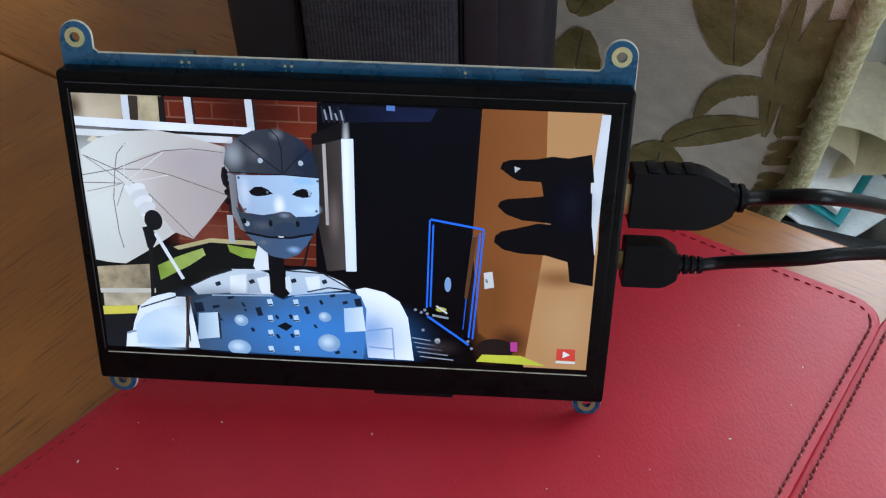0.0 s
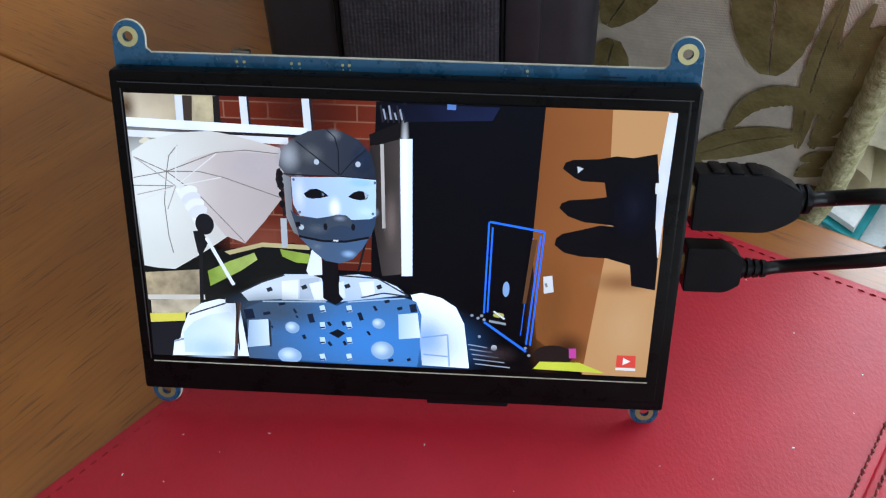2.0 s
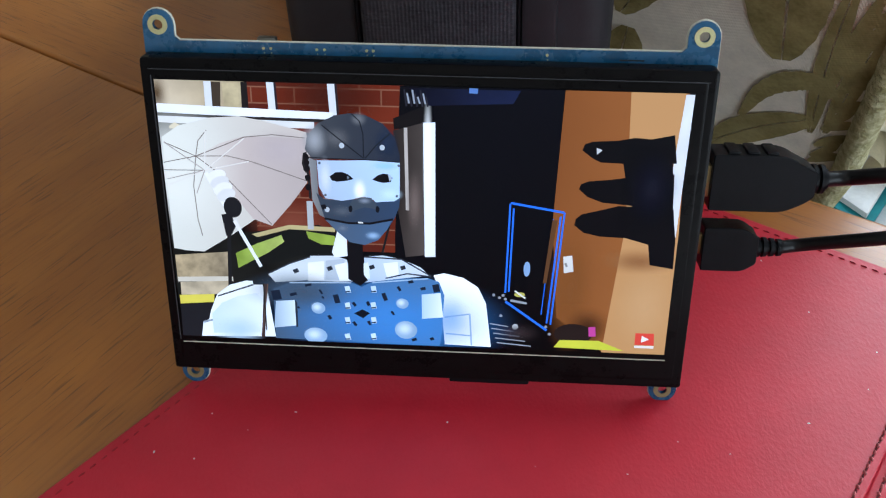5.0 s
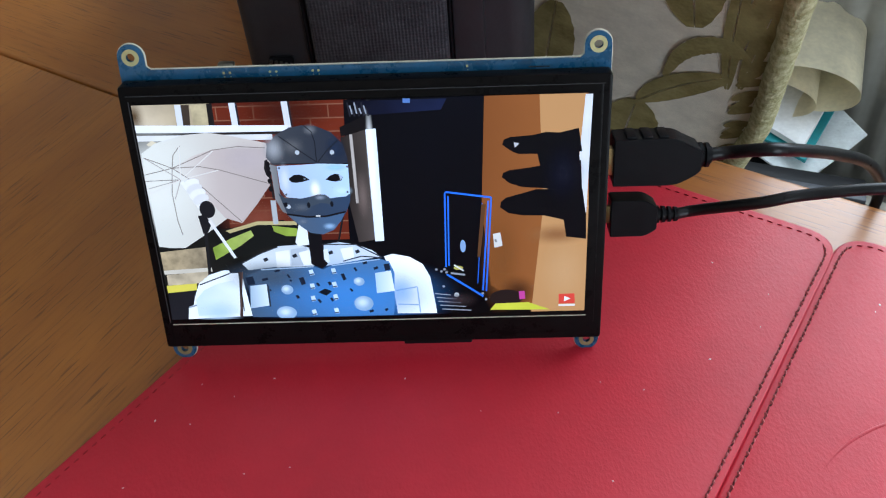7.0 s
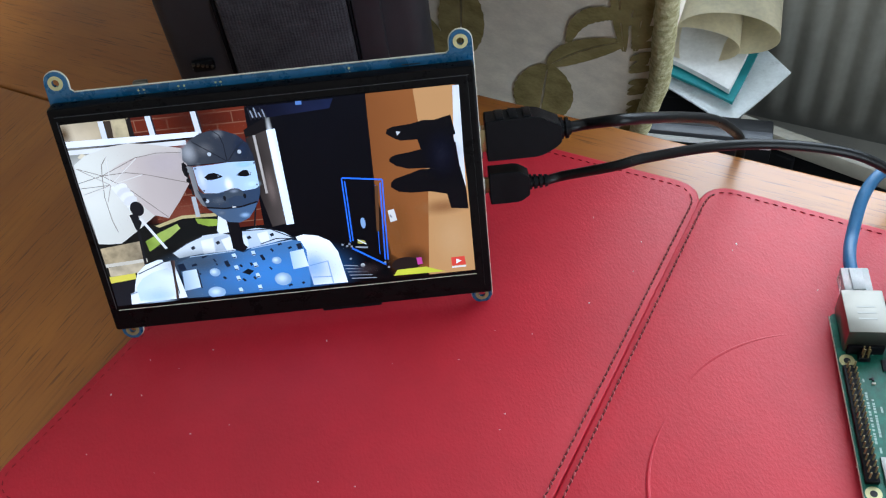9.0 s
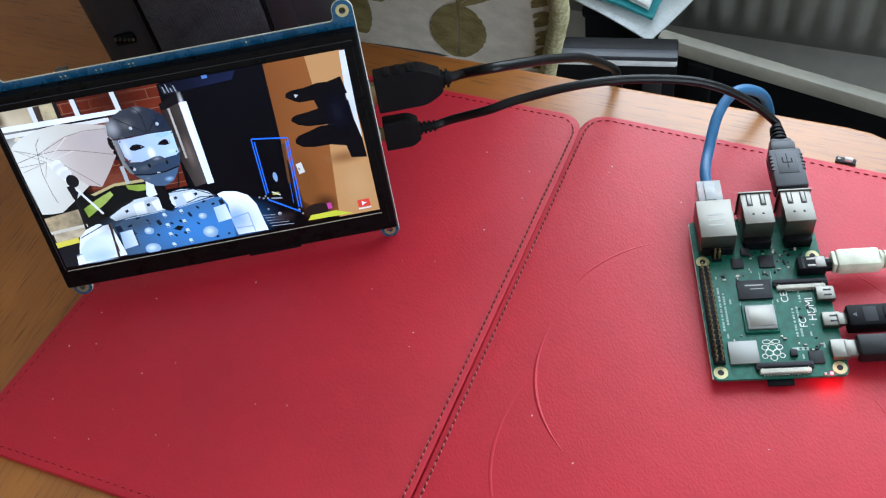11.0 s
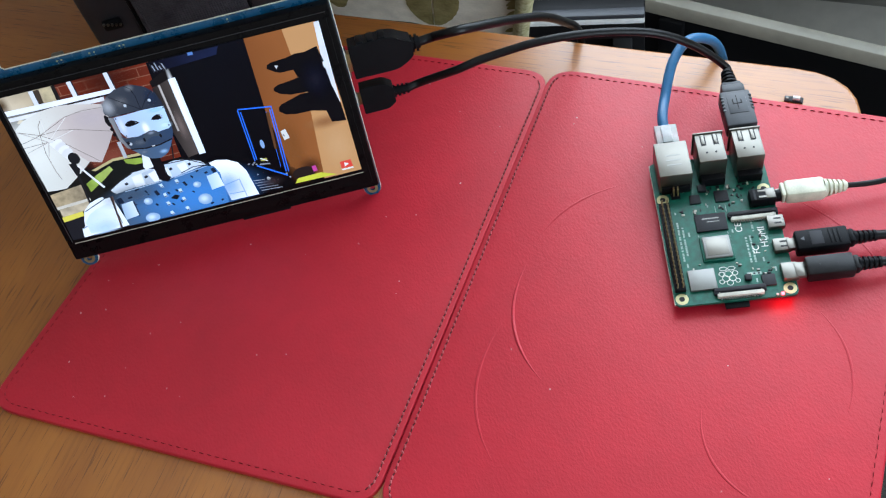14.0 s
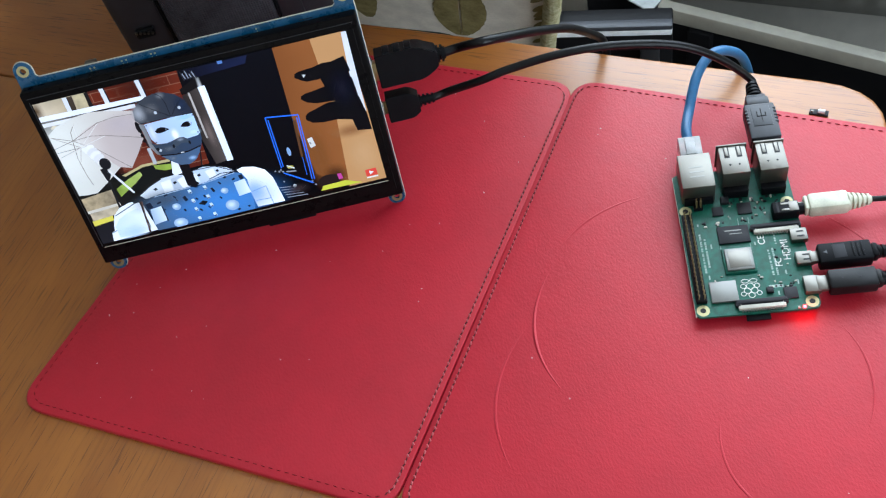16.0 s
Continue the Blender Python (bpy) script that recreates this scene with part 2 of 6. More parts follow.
# ---- mesh helpers ----
def link_mesh(name, bm, material, smooth=False):
    me = bpy.data.meshes.new(name)
    bmesh.ops.recalc_face_normals(bm, faces=bm.faces)
    bm.to_mesh(me)
    bm.free()
    me.materials.append(material)
    if smooth:
        areas = sorted(f.area for f in me.polygons)
        mid = areas[len(areas) // 2]
        for f in me.polygons:
            f.use_smooth = len(f.vertices) < 5 and (f.area < 5 * mid or len(areas) > 400)
        me.set_sharp_from_angle(angle=radians(38))
    return new(name, me)


def part(name, bm, material, parent, label="", smooth=True):
    ob = link_mesh(name, bm, material, smooth)
    ob.parent = parent
    if label:
        ob["label"] = label
    return ob


def thing(name, m, label, category, kind="", group=""):
    ob = new(name)
    ob.empty_display_size = 0.02
    ob.matrix_world = m
    return tagged(ob, label, category, group, kind)


def box(x0, x1, y0, y1, z0, z1, r=0.0, seg=2):
    bm = bmesh.new()
    bmesh.ops.create_cube(bm, size=1, matrix=Matrix.Translation(((x0 + x1) / 2, (y0 + y1) / 2, (z0 + z1) / 2)) @ Matrix.Diagonal((x1 - x0, y1 - y0, z1 - z0, 1)))
    if r:
        bmesh.ops.bevel(bm, geom=bm.edges[:], offset=r, segments=seg, affect="EDGES", profile=0.5)
    return bm


def cyl(r0, r1, z0, z1, n=20, m=Matrix()):
    bm = bmesh.new()
    bmesh.ops.create_cone(bm, cap_ends=True, segments=n, radius1=r0, radius2=r1, depth=z1 - z0, matrix=m @ Matrix.Translation((0, 0, (z0 + z1) / 2)))
    return bm


def join(*bms):
    out = bms[0]
    for b in bms[1:]:
        me = bpy.data.meshes.new("tmp")
        b.to_mesh(me)
        b.free()
        out.from_mesh(me)
        bpy.data.meshes.remove(me)
    return out


def moved(bm, m):
    bmesh.ops.transform(bm, matrix=m, verts=bm.verts[:])
    return bm


def rounded(pts, radii, seg=6):
    """The outline of a polygon with rounded corners, counter-clockwise."""
    out, n = [], len(pts)
    radii = radii if isinstance(radii, (list, tuple)) else [radii] * n
    for i in range(n):
        p, a, b = Vector(pts[i]), Vector(pts[i - 1]), Vector(pts[(i + 1) % n])
        r = radii[i]
        if r <= 0:
            out.append(p)
            continue
        u, v = (a - p).normalized(), (b - p).normalized()
        for k in range(seg + 1):
            t = k / seg
            s, e = p + u * r, p + v * r
            out.append(s * (1 - t) ** 2 + p * 2 * t * (1 - t) + e * t ** 2)
    return out


def slab(outline, z0, z1, bevel=0.0, seg=2):
    """A plate with the given outline in x and y."""
    bm = bmesh.new()
    low = [bm.verts.new((p[0], p[1], z0)) for p in outline]
    f = bm.faces.new(low)
    top = bmesh.ops.extrude_face_region(bm, geom=[f])
    bmesh.ops.translate(bm, vec=(0, 0, z1 - z0), verts=[g for g in top["geom"] if isinstance(g, bmesh.types.BMVert)])
    if bevel:
        bm.normal_update()
        rim = [e for e in bm.edges if abs(e.verts[0].co.z - z1) < 1e-7 and abs(e.verts[1].co.z - z1) < 1e-7]
        bmesh.ops.bevel(bm, geom=rim, offset=bevel, segments=seg, affect="EDGES", profile=0.6)
    return bm


def spline(pts, steps=10):
    """Points along a smooth line through the given ones."""
    p = [Vector(q) for q in pts]
    p = [p[0] * 2 - p[1]] + p + [p[-1] * 2 - p[-2]]
    out = []
    for i in range(1, len(p) - 2):
        for k in range(steps):
            t = k / steps
            a, b, c, d = p[i - 1 : i + 3]
            out.append(0.5 * (2 * b + (c - a) * t + (2 * a - 5 * b + 4 * c - d) * t * t + (3 * b - a - 3 * c + d) * t ** 3))
    out.append(p[-2])
    return out


def tube(line, radius, n=12, flat=1.0, lobes=None):
    """A round cord along a line of points; radius is a number or a function of the share of the way."""
    bm = bmesh.new()
    rings = []
    side = None
    for i, p in enumerate(line):
        d = (line[min(i + 1, len(line) - 1)] - line[max(i - 1, 0)]).normalized()
        if side is None:
            side = d.cross(Vector((0, 0, 1)))
            side = side.normalized() if side.length > 0.01 else Vector((1, 0, 0))
        side = (side - d * side.dot(d)).normalized()
        up = side.cross(d)
        r = radius(i / (len(line) - 1)) if callable(radius) else radius
        rings.append([bm.verts.new(p + side * math.cos(2 * math.pi * k / n) * r + up * math.sin(2 * math.pi * k / n) * r * flat) for k in range(n)])
    for a, b in zip(rings, rings[1:]):
        for k in range(n):
            bm.faces.new((a[k], a[(k + 1) % n], b[(k + 1) % n], b[k]))
    bm.faces.new(rings[0]), bm.faces.new(rings[-1])
    return bm


def relief_along(m, length, r0, r1, ribs, gap=0.45):
    """A ribbed strain relief along local x."""
    bms = [moved(cyl(r0 * 0.72, r1 * 0.72, 0, length, 14), m @ Matrix.Rotation(radians(90), 4, "Y"))]
    for k in range(ribs):
        a, b = k / ribs, (k + 1 - gap) / ribs
        bms.append(moved(cyl(r0 + (r1 - r0) * a, r0 + (r1 - r0) * b, a * length, b * length, 14), m @ Matrix.Rotation(radians(90), 4, "Y")))
    return join(*bms)


# ---- room ----
def setting(name, bm, material, label, category):
    return tagged(link_mesh(name, bm, material), label, category, kind="structure")


RM = pose(0, 0, 0, 0, 0, TURN)
setting("floor", moved(box(-2.6, 2.2, -2.6, 1.0, -0.80, -0.75), RM), CARPET, "dark carpeted floor of the room", "floor")
setting("ceiling", moved(box(-2.6, 2.2, -2.6, 1.0, 1.65, 1.7), RM), CEIL, "plain white painted ceiling", "ceiling")
wall = thing("wall_north", RM, "pale painted wall with the window in it", "wall", "structure")
for x0, x1, z0, z1 in ((-2.6, 2.2, -0.75, 0.2), (-2.6, 2.2, 1.45, 1.65), (-2.6, -0.5, 0.2, 1.45), (1.6, 2.2, 0.2, 1.45)):
    part("wall_section", box(x0, x1, 0.94, 1.06, z0, z1), WALL, wall, smooth=False)
setting("wall_south", moved(box(-2.6, 2.2, -2.7, -2.6, -0.75, 1.65), RM), WALL, "plain pale painted wall", "wall")
setting("wall_west", moved(box(-2.7, -2.6, -2.6, 0.94, -0.75, 1.65), RM), WALL, "plain pale painted wall", "wall")
# out of view; its opening was added to go with the fill lamp
wall = thing("wall_east", RM, "unseen pale painted wall with an opening added for fill light", "wall", "structure")
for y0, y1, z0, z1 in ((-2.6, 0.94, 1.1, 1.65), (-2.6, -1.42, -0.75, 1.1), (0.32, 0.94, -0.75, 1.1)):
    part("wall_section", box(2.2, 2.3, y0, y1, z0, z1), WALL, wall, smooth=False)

# ---- radiator, media unit, papers ----
def radiator():
    ob = thing("radiator", RM @ pose(0, 0.83, 0), "cream enamelled panel radiator with vertical flutes under the window", "radiator")
    pitch, x0, x1, z0, z1 = 0.034, -0.45, 1.05, -0.57, 0.03
    prof = [(0, 0), (0.22, -0.001), (0.42, -0.006), (0.60, -0.0075), (0.80, -0.006), (1, 0)]
    bm = bmesh.new()
    cols = []
    for k in range(int((x1 - x0) / pitch)):
        for u, d in prof[:-1]:
            x = x0 + (k + u) * pitch
            zs = [(z0, 0.008), (z0 + 0.02, 0.0), (z0 + 0.045, d), (z1 - 0.045, d), (z1 - 0.02, 0.0), (z1, 0.008)]
            cols.append([bm.verts.new((x, y, z)) for z, y in zs])
    for a, b in zip(cols, cols[1:]):
        for k in range(5):
            bm.faces.new((a[k], b[k], b[k + 1], a[k + 1]))
    part("front_panel", bm, RAD, ob)
    part("back_panel", box(x0, x1, 0.05, 0.062, z0 + 0.01, z1 - 0.01, 0.004), RAD, ob)
    part("top_grille", box(x0, x1, 0.006, 0.06, z1 - 0.004, z1 + 0.004, 0.002), RAD, ob)
    for x in (x0 + 0.1, x1 - 0.1):
        part("bracket", box(x, x + 0.03, 0.062, 0.11, z0 + 0.05, z1 - 0.05), RAD, ob)


radiator()
w = thing("window_1", RM @ pose(0.55, 1.0, 0.825), "white framed window above the radiator", "window", "structure")
for x in (-1.03, -0.02, 1.0):
    part("window_frame", box(x - 0.02, x + 0.05, -0.03, 0.03, -0.62, 0.62, 0.006), CEIL, w)
for z in (-0.62, 0.58):
    part("window_rail", box(-1.0, 1.0, -0.028, 0.028, z, z + 0.04, 0.006), CEIL, w)
part("window_sill", box(-1.08, 1.08, -0.14, -0.04, -0.645, -0.62, 0.006), CEIL, w)

# the low black unit beside the radiator, with its silver-edged top
u_dir = Vector((0.943, -0.333, 0))
um = Matrix.Translation((0.330, 0.2765, -0.215)) @ Matrix.Rotation(math.atan2(-0.333, 0.943), 4, "Z")
unit = thing("media_unit", um, "low black lacquered media unit with a silver front edge", "cabinet")
part("top_board", box(-0.42, 0.0, 0.002, 0.022, -0.016, 0.0, 0.002), DARK_UNIT, unit)
part("edge_strip", box(-0.42, 0.0, -0.004, 0.0018, -0.0105, -0.004, 0.0015), SILVER, unit, "brushed silver edge strip")
part("front_lip", box(-0.42, 0.0, -0.002, 0.0018, -0.030, -0.0107, 0.0006), DARK_UNIT, unit)
part("lip", box(-0.42, 0.0, -0.004, 0.006, -0.004, 0.001, 0.001), GREY_PLUG, unit)
part("post", box(-0.03, -0.012, 0.02, 0.04, -0.535, -0.017, 0.002), POST_GREY, unit, "grey metal post")
part("post", box(-0.40, -0.38, 0.02, 0.04, -0.535, -0.017, 0.002), POST_GREY, unit, "grey metal post")
part("lower_shelf", box(-0.42, 0.0, 0.052, 0.20, -0.30, -0.285, 0.002), DARK_UNIT, unit)
part("back_board", box(-0.42, 0.0, 0.041, 0.051, -0.535, -0.030, 0.002), DARK_UNIT, unit)

rail = thing("skirting_rail", Matrix.Translation((0.4014, 0.4865, -0.4)) @ Matrix.Rotation(math.atan2(-0.1603, 0.1814), 4, "Z"),
             "pale painted wooden rail in front of the radiator", "rail")
part("bar", box(-0.02, 0.75, 0.0, 0.016, -0.022, 0.0, 0.004), SKIRT, rail)
for x in (0.02, 0.68):
    part("foot", box(x, x + 0.03, -0.004, 0.022, -0.35, -0.023, 0.003), DARK_UNIT, rail)
part("dark_board", box(-0.02, 0.75, 0.004, 0.016, -0.35, -0.0225, 0.001), DARK_UNIT, rail)


def sheet(name, corners, thick, material, label, category, sag=0.0):
    """A thin sheet or folder over four corners, slightly sagging."""
    a, b, c, d = (Vector(v) for v in corners)
    nrm = (b - a).cross(d - a).normalized()
    n = 8
    bm = bmesh.new()
    grid = {}
    for i in range(n + 1):
        for j in range(n + 1):
            u, v = i / n, j / n
            p = (a * (1 - u) + b * u) * (1 - v) + (d * (1 - u) + c * u) * v
            p = p + nrm * sag * (math.sin(math.pi * u) + 0.4 * math.sin(5 * v + 2 * u)) + nrm * 0.0
            for k in (0, 1):
                grid[i, j, k] = bm.verts.new(p + nrm * thick * k)
    for i in range(n):
        for j in range(n):
            for k in (0, 1):
                bm.faces.new((grid[i, j, k], grid[i + 1, j, k], grid[i + 1, j + 1, k], grid[i, j + 1, k]))
    ring = [(i, 0) for i in range(n)] + [(n, j) for j in range(n)] + [(i, n) for i in range(n, 0, -1)] + [(0, j) for j in range(n, 0, -1)]
    for p, q in zip(ring, ring[1:] + ring[:1]):
        bm.faces.new((grid[(*p, 0)], grid[(*q, 0)], grid[(*q, 1)], grid[(*p, 1)]))
    return tagged(link_mesh(name, bm, material, True), label, category, group="papers on the black unit")


stand = thing("storage_box", Matrix.Translation((0.395, 0.640, -0.75)) @ Matrix.Rotation(radians(TURN + 12), 4, "Z"), "black storage box on the carpet behind the media unit", "box")
part("body", box(-0.052, 0.046, -0.060, 0.085, 0.0, 0.312, 0.004), DARK_UNIT, stand)
part("lid", box(-0.055, 0.049, -0.063, 0.088, 0.3125, 0.327, 0.003), DARK_UNIT, stand)
sheet("plastic_sleeve", ((0.305, 0.626, -0.418), (0.383, 0.513, -0.4215), (0.473, 0.578, -0.411), (0.422, 0.720, -0.408)), 0.002, FILM,
      "clear plastic sleeve of papers under a folder", "sleeve", 0.003)
sheet("folder", ((0.305, 0.623, -0.404), (0.391, 0.532, -0.406), (0.452, 0.620, -0.394), (0.395, 0.716, -0.393)), 0.004, TEAL,
      "teal card folder holding loose papers", "folder", 0.003)
sheet("paper_pad", ((0.307, 0.641, -0.395), (0.389, 0.542, -0.398), (0.437, 0.613, -0.386), (0.377, 0.713, -0.384)), 0.007, PAPER,
      "stack of white papers in a teal folder", "paper", 0.003)


def paper_roll():
    """A stiff cream sheet curled over itself, its open end towards the table."""
    ob = thing("paper_roll", Matrix.Translation((0.386, 0.640, -0.380)) @ pose(0, 0, 0, 0, 5, -18), "loosely curled stiff cream paper lying on the papers", "paper")
    for r, flat, dx, dz, a0, a1, length in ((0.047, 0.44, -0.012, 0.017, -160, 120, 0.17), (0.051, 0.50, 0.026, 0.038, -75, 185, 0.16)):
        bm = bmesh.new()
        n, rows = 30, []
        for k in range(n + 1):
            a = radians(a0 + (a1 - a0) * k / n)
            rr = r * (1 + 0.18 * k / n)
            x, z = dx + rr * math.cos(a), dz + rr * flat * math.sin(a)
            rows.append([bm.verts.new((x + 0.02 * y, y, z + 0.06 * y)) for y in (-0.05, 0.0, length / 2, length - 0.05)])
        for p, q in zip(rows, rows[1:]):
            for i in range(3):
                bm.faces.new((p[i], q[i], q[i + 1], p[i + 1]))
        bmesh.ops.solidify(bm, geom=bm.faces[:], thickness=0.0012)
        part("curl", bm, CREAM_PAPER, ob)


paper_roll()


# ---- armchair behind the table ----
def chair_point(s, z, out=0.0):
    """A place on the armchair's leaning back: s along the table, z up, out towards the table."""
    return Vector((0.175 + 0.857 * s, 0.195 - 0.515 * s - 0.55 * z, z)) - Vector((0.465, 0.775, 0.426)) * out


def chair_edge(z):
    """Where the back ends beside the window, which leans with its height."""
    return 0.0339 - 0.146 * max(z, -0.10)


def puff(s, z):
    """How far the stuffing swells at a place on the back."""
    return 0.004 * math.sin(9 * s + 1) * math.sin(7 * z)


def armchair():
    ob = thing("armchair", Matrix(), "armchair upholstered in cream fabric with woven olive leaves", "armchair")
    bm = bmesh.new()
    ns, zs = 30, [-0.745 + 1.05 * k / 40 for k in range(41)]
    grid = []
    for z in zs:
        e = chair_edge(max(z, -0.3))
        row = []
        for i in range(ns + 1):
            s = -0.36 + (e + 0.36) * i / ns
            row.append((bm.verts.new(chair_point(s, max(z, -0.3), puff(s, z)) + Vector((0, 0, min(z + 0.3, 0)))),
                        bm.verts.new(chair_point(s, max(z, -0.3), -0.07) + Vector((0, 0, min(z + 0.3, 0))))))
        grid.append(row)
    for p, q in zip(grid, grid[1:]):
        for i in range(ns):
            for k in (0, 1):
                bm.faces.new((p[i][k], p[i + 1][k], q[i + 1][k], q[i][k]))
        for i in (0, ns):
            bm.faces.new((p[i][0], p[i][1], q[i][1], q[i][0]))
    for row in (grid[0], grid[-1]):
        for i in range(ns):
            bm.faces.new((row[i][0], row[i + 1][0], row[i + 1][1], row[i][1]))
    part("back_panel", bm, CLOTH, ob)
    # the chenille roll along the edge
    line = [chair_point(chair_edge(z) + 0.001, z, -0.002) for z in [-0.3 + 0.62 * k / 60 for k in range(61)]]
    bm = tube(line, lambda f: 0.0074 + 0.0004 * math.sin(f * 190), 14)
    for v in bm.verts:
        v.co += Vector([0.0007 * (noise.random() - 0.5) for _ in range(3)])
    part("edge_roll", bm, TRIM, ob, "pale green chenille edge roll")
    return ob


def leaf_motif(parent, s0, z0, s1, z1, width, bend=0.0, hole=0.0, name="leaf_motif"):
    """A woven leaf from its stalk to its tip, raised a little over the cloth and cut by thin pale veins."""
    d = Vector((s1 - s0, z1 - z0))
    length, d = d.length, d.normalized()
    nrm = Vector((-d.y, d.x))
    bm = bmesh.new()
    n = 18
    for side in (-1, 1):
        rows = []
        for k in range(n + 1):
            t = k / n
            half = width * math.sin(math.pi * min(t * 0.96 + 0.02, 1)) ** 0.55
            mid = Vector((s0, z0)) + d * length * t + nrm * bend * math.sin(math.pi * t)
            row = []
            for j in range(5):
                f = (j / 4) if not hole else (hole + (1 - hole) * j / 4)
                jag = 1 + (0.03 * math.sin(k * 2.9 + side) if j == 4 else 0)
                p = mid + nrm * side * half * f * jag
                row.append(bm.verts.new(chair_point(p.x, p.y, puff(p.x, p.y) + 0.0007)))
            rows.append(row)
        for a, b in zip(rows, rows[1:]):
            for j in range(4):
                bm.faces.new((a[j], a[j + 1], b[j + 1], b[j]))
    part(name, bm, LEAF, parent)


chair = armchair()
def band_motif(parent, pts, halves):
    """A curved woven band through the given places on the cloth, with its own half width at each."""
    line = spline([(p[0], p[1], 0) for p in pts], 8)
    n = len(line) - 1
    bm = bmesh.new()
    rows = []
    for i, p in enumerate(line):
        d = line[min(i + 1, n)] - line[max(i - 1, 0)]
        nrm = Vector((-d.y, d.x, 0)).normalized()
        f = i / n * (len(halves) - 1)
        k = min(int(f), len(halves) - 2)
        h = halves[k] + (halves[k + 1] - halves[k]) * (f - k)
        h *= 1 + 0.07 * math.sin(i * 2.3)
        rows.append([bm.verts.new(chair_point(q.x, q.y, puff(q.x, q.y) + 0.0009)) for q in (p - nrm * h, p - nrm * h * 0.3, p + nrm * h * 0.3, p + nrm * h)])
    for a, b in zip(rows, rows[1:]):
        for j in range(3):
            bm.faces.new((a[j], a[j + 1], b[j + 1], b[j]))
    part("leaf_motif", bm, LEAF, parent)


leaf_motif(chair, -0.014, -0.008, -0.040, 0.100, 0.0205, 0.0, 0.035)
band_motif(chair, [(-0.020, -0.066), (-0.016, -0.040), (-0.006, -0.024), (0.007, -0.019), (0.019, -0.027)], [0.002, 0.0055, 0.0085, 0.0075, 0.004])
leaf_motif(chair, -0.031, -0.106, 0.017, -0.050, 0.0130, 0.004, 0.03)
band_motif(chair, [(-0.036, -0.122), (-0.034, -0.112), (-0.029, -0.103)], [0.002, 0.0025, 0.002])
leaf_motif(chair, -0.034, -0.215, -0.032, -0.106, 0.0250, 0.0, 0.03)
leaf_motif(chair, -0.102, -0.120, -0.098, -0.015, 0.0180, 0.0, 0.03)
leaf_motif(chair, -0.104, -0.005, -0.080, 0.075, 0.0150, 0.0, 0.03)
leaf_motif(chair, -0.125, -0.19, -0.128, -0.07, 0.016)
leaf_motif(chair, 0.019, -0.064, -0.001, 0.062, 0.0058, 0.002, 0.06)
leaf_motif(chair, 0.026, -0.060, 0.020, 0.045, 0.0060, 0.0, 0.06)
leaf_motif(chair, 0.014, -0.030, 0.012, 0.058, 0.0040)
for k in range(15):
    z = -0.215 + k * 0.0175
    c = 0.0235 - 0.12 * max(z, -0.16)
    leaf_motif(chair, c - 0.0075, z, c + 0.010, z + 0.014 + 0.003 * (k % 3), 0.0042, 0.0015, 0, "stem_motif")
    if k % 2:
        leaf_motif(chair, c - 0.008, z + 0.006, c + 0.001, z + 0.028, 0.0035, -0.0015, 0, "stem_motif")

# ---- table ----
table = thing("dining_table", RM, "varnished oak dining table with a rounded corner", "table")
far, right, seam, left, near = 0.154, 0.314, 0.0645, -1.15, -0.80
edge = rounded([(left, seam + 0.0008), (right, seam + 0.0008), (right, far), (-0.03, far), (-0.06, 0.205), (left, 0.205)], [0.0, 0.0, 0.038, 0.02, 0.02, 0.03])
part("edge_board", slab(edge, -0.030, -0.003, 0.003, 3), WOOD_LONG, table)
part("board", slab([(left, near), (right, near), (right, seam - 0.0008), (left, seam - 0.0008)], -0.030, -0.003, 0.0012, 2), WOOD, table)
part("apron", box(left + 0.06, right - 0.05, near + 0.06, far - 0.05, -0.11, -0.0302), WOOD_EDGE, table)
for x in (left + 0.07, right - 0.13):
    for y in (near + 0.07, far - 0.13):
        part("leg", box(x, x + 0.07, y, y + 0.07, -0.75, -0.1102, 0.004), WOOD_EDGE, table)
clip = thing("table_clip", Matrix.Translation((0.3057, -0.0325, -0.003)) @ pose(0, 0, 0, 0, 0, TURN), "small brass clip on the table edge beside the leather cover", "clip")
part("plate", box(-0.0050, 0.0046, -0.0022, 0.0016, 0, 0.0012, 0.0004), CHIP, clip, "dark plate")
part("knuckle", moved(cyl(0.0012, 0.0012, 0.0, 0.0036, 12), pose(-0.0008, -0.0004, 0.0020, 0, 90, 0)), SILVER, clip, "bright rolled knuckle")
part("screw", moved(cyl(0.0009, 0.0007, 0, 0.0006, 10), Matrix.Translation((-0.0036, -0.0004, 0.0012))), STEEL, clip)

# ---- red leather cover ----
cover = thing("tablet_cover", Matrix(), "red leather tablet cover lying open, stitched round both flaps", "cover")
LEFT_FLAP = [(-0.1385, -0.0865), (0.0456, -0.1914), (0.1903, 0.0307), (0.0290, 0.1285)]
RIGHT_FLAP = [(0.0464, -0.1918), (0.2151, -0.2996), (0.3600, -0.0728), (0.1915, 0.0345)]


def inset(pts, d):
    out = []
    for i, p in enumerate(pts):
        p, a, b = Vector(p), Vector(pts[i - 1]), Vector(pts[(i + 1) % len(pts)])
        u, v = (p - a).normalized(), (b - p).normalized()
        n1, n2 = Vector((-u.y, u.x)), Vector((-v.y, v.x))
        m = (n1 + n2).normalized()
        out.append(p + m * d / max(m.dot(n1), 0.3))
    return out


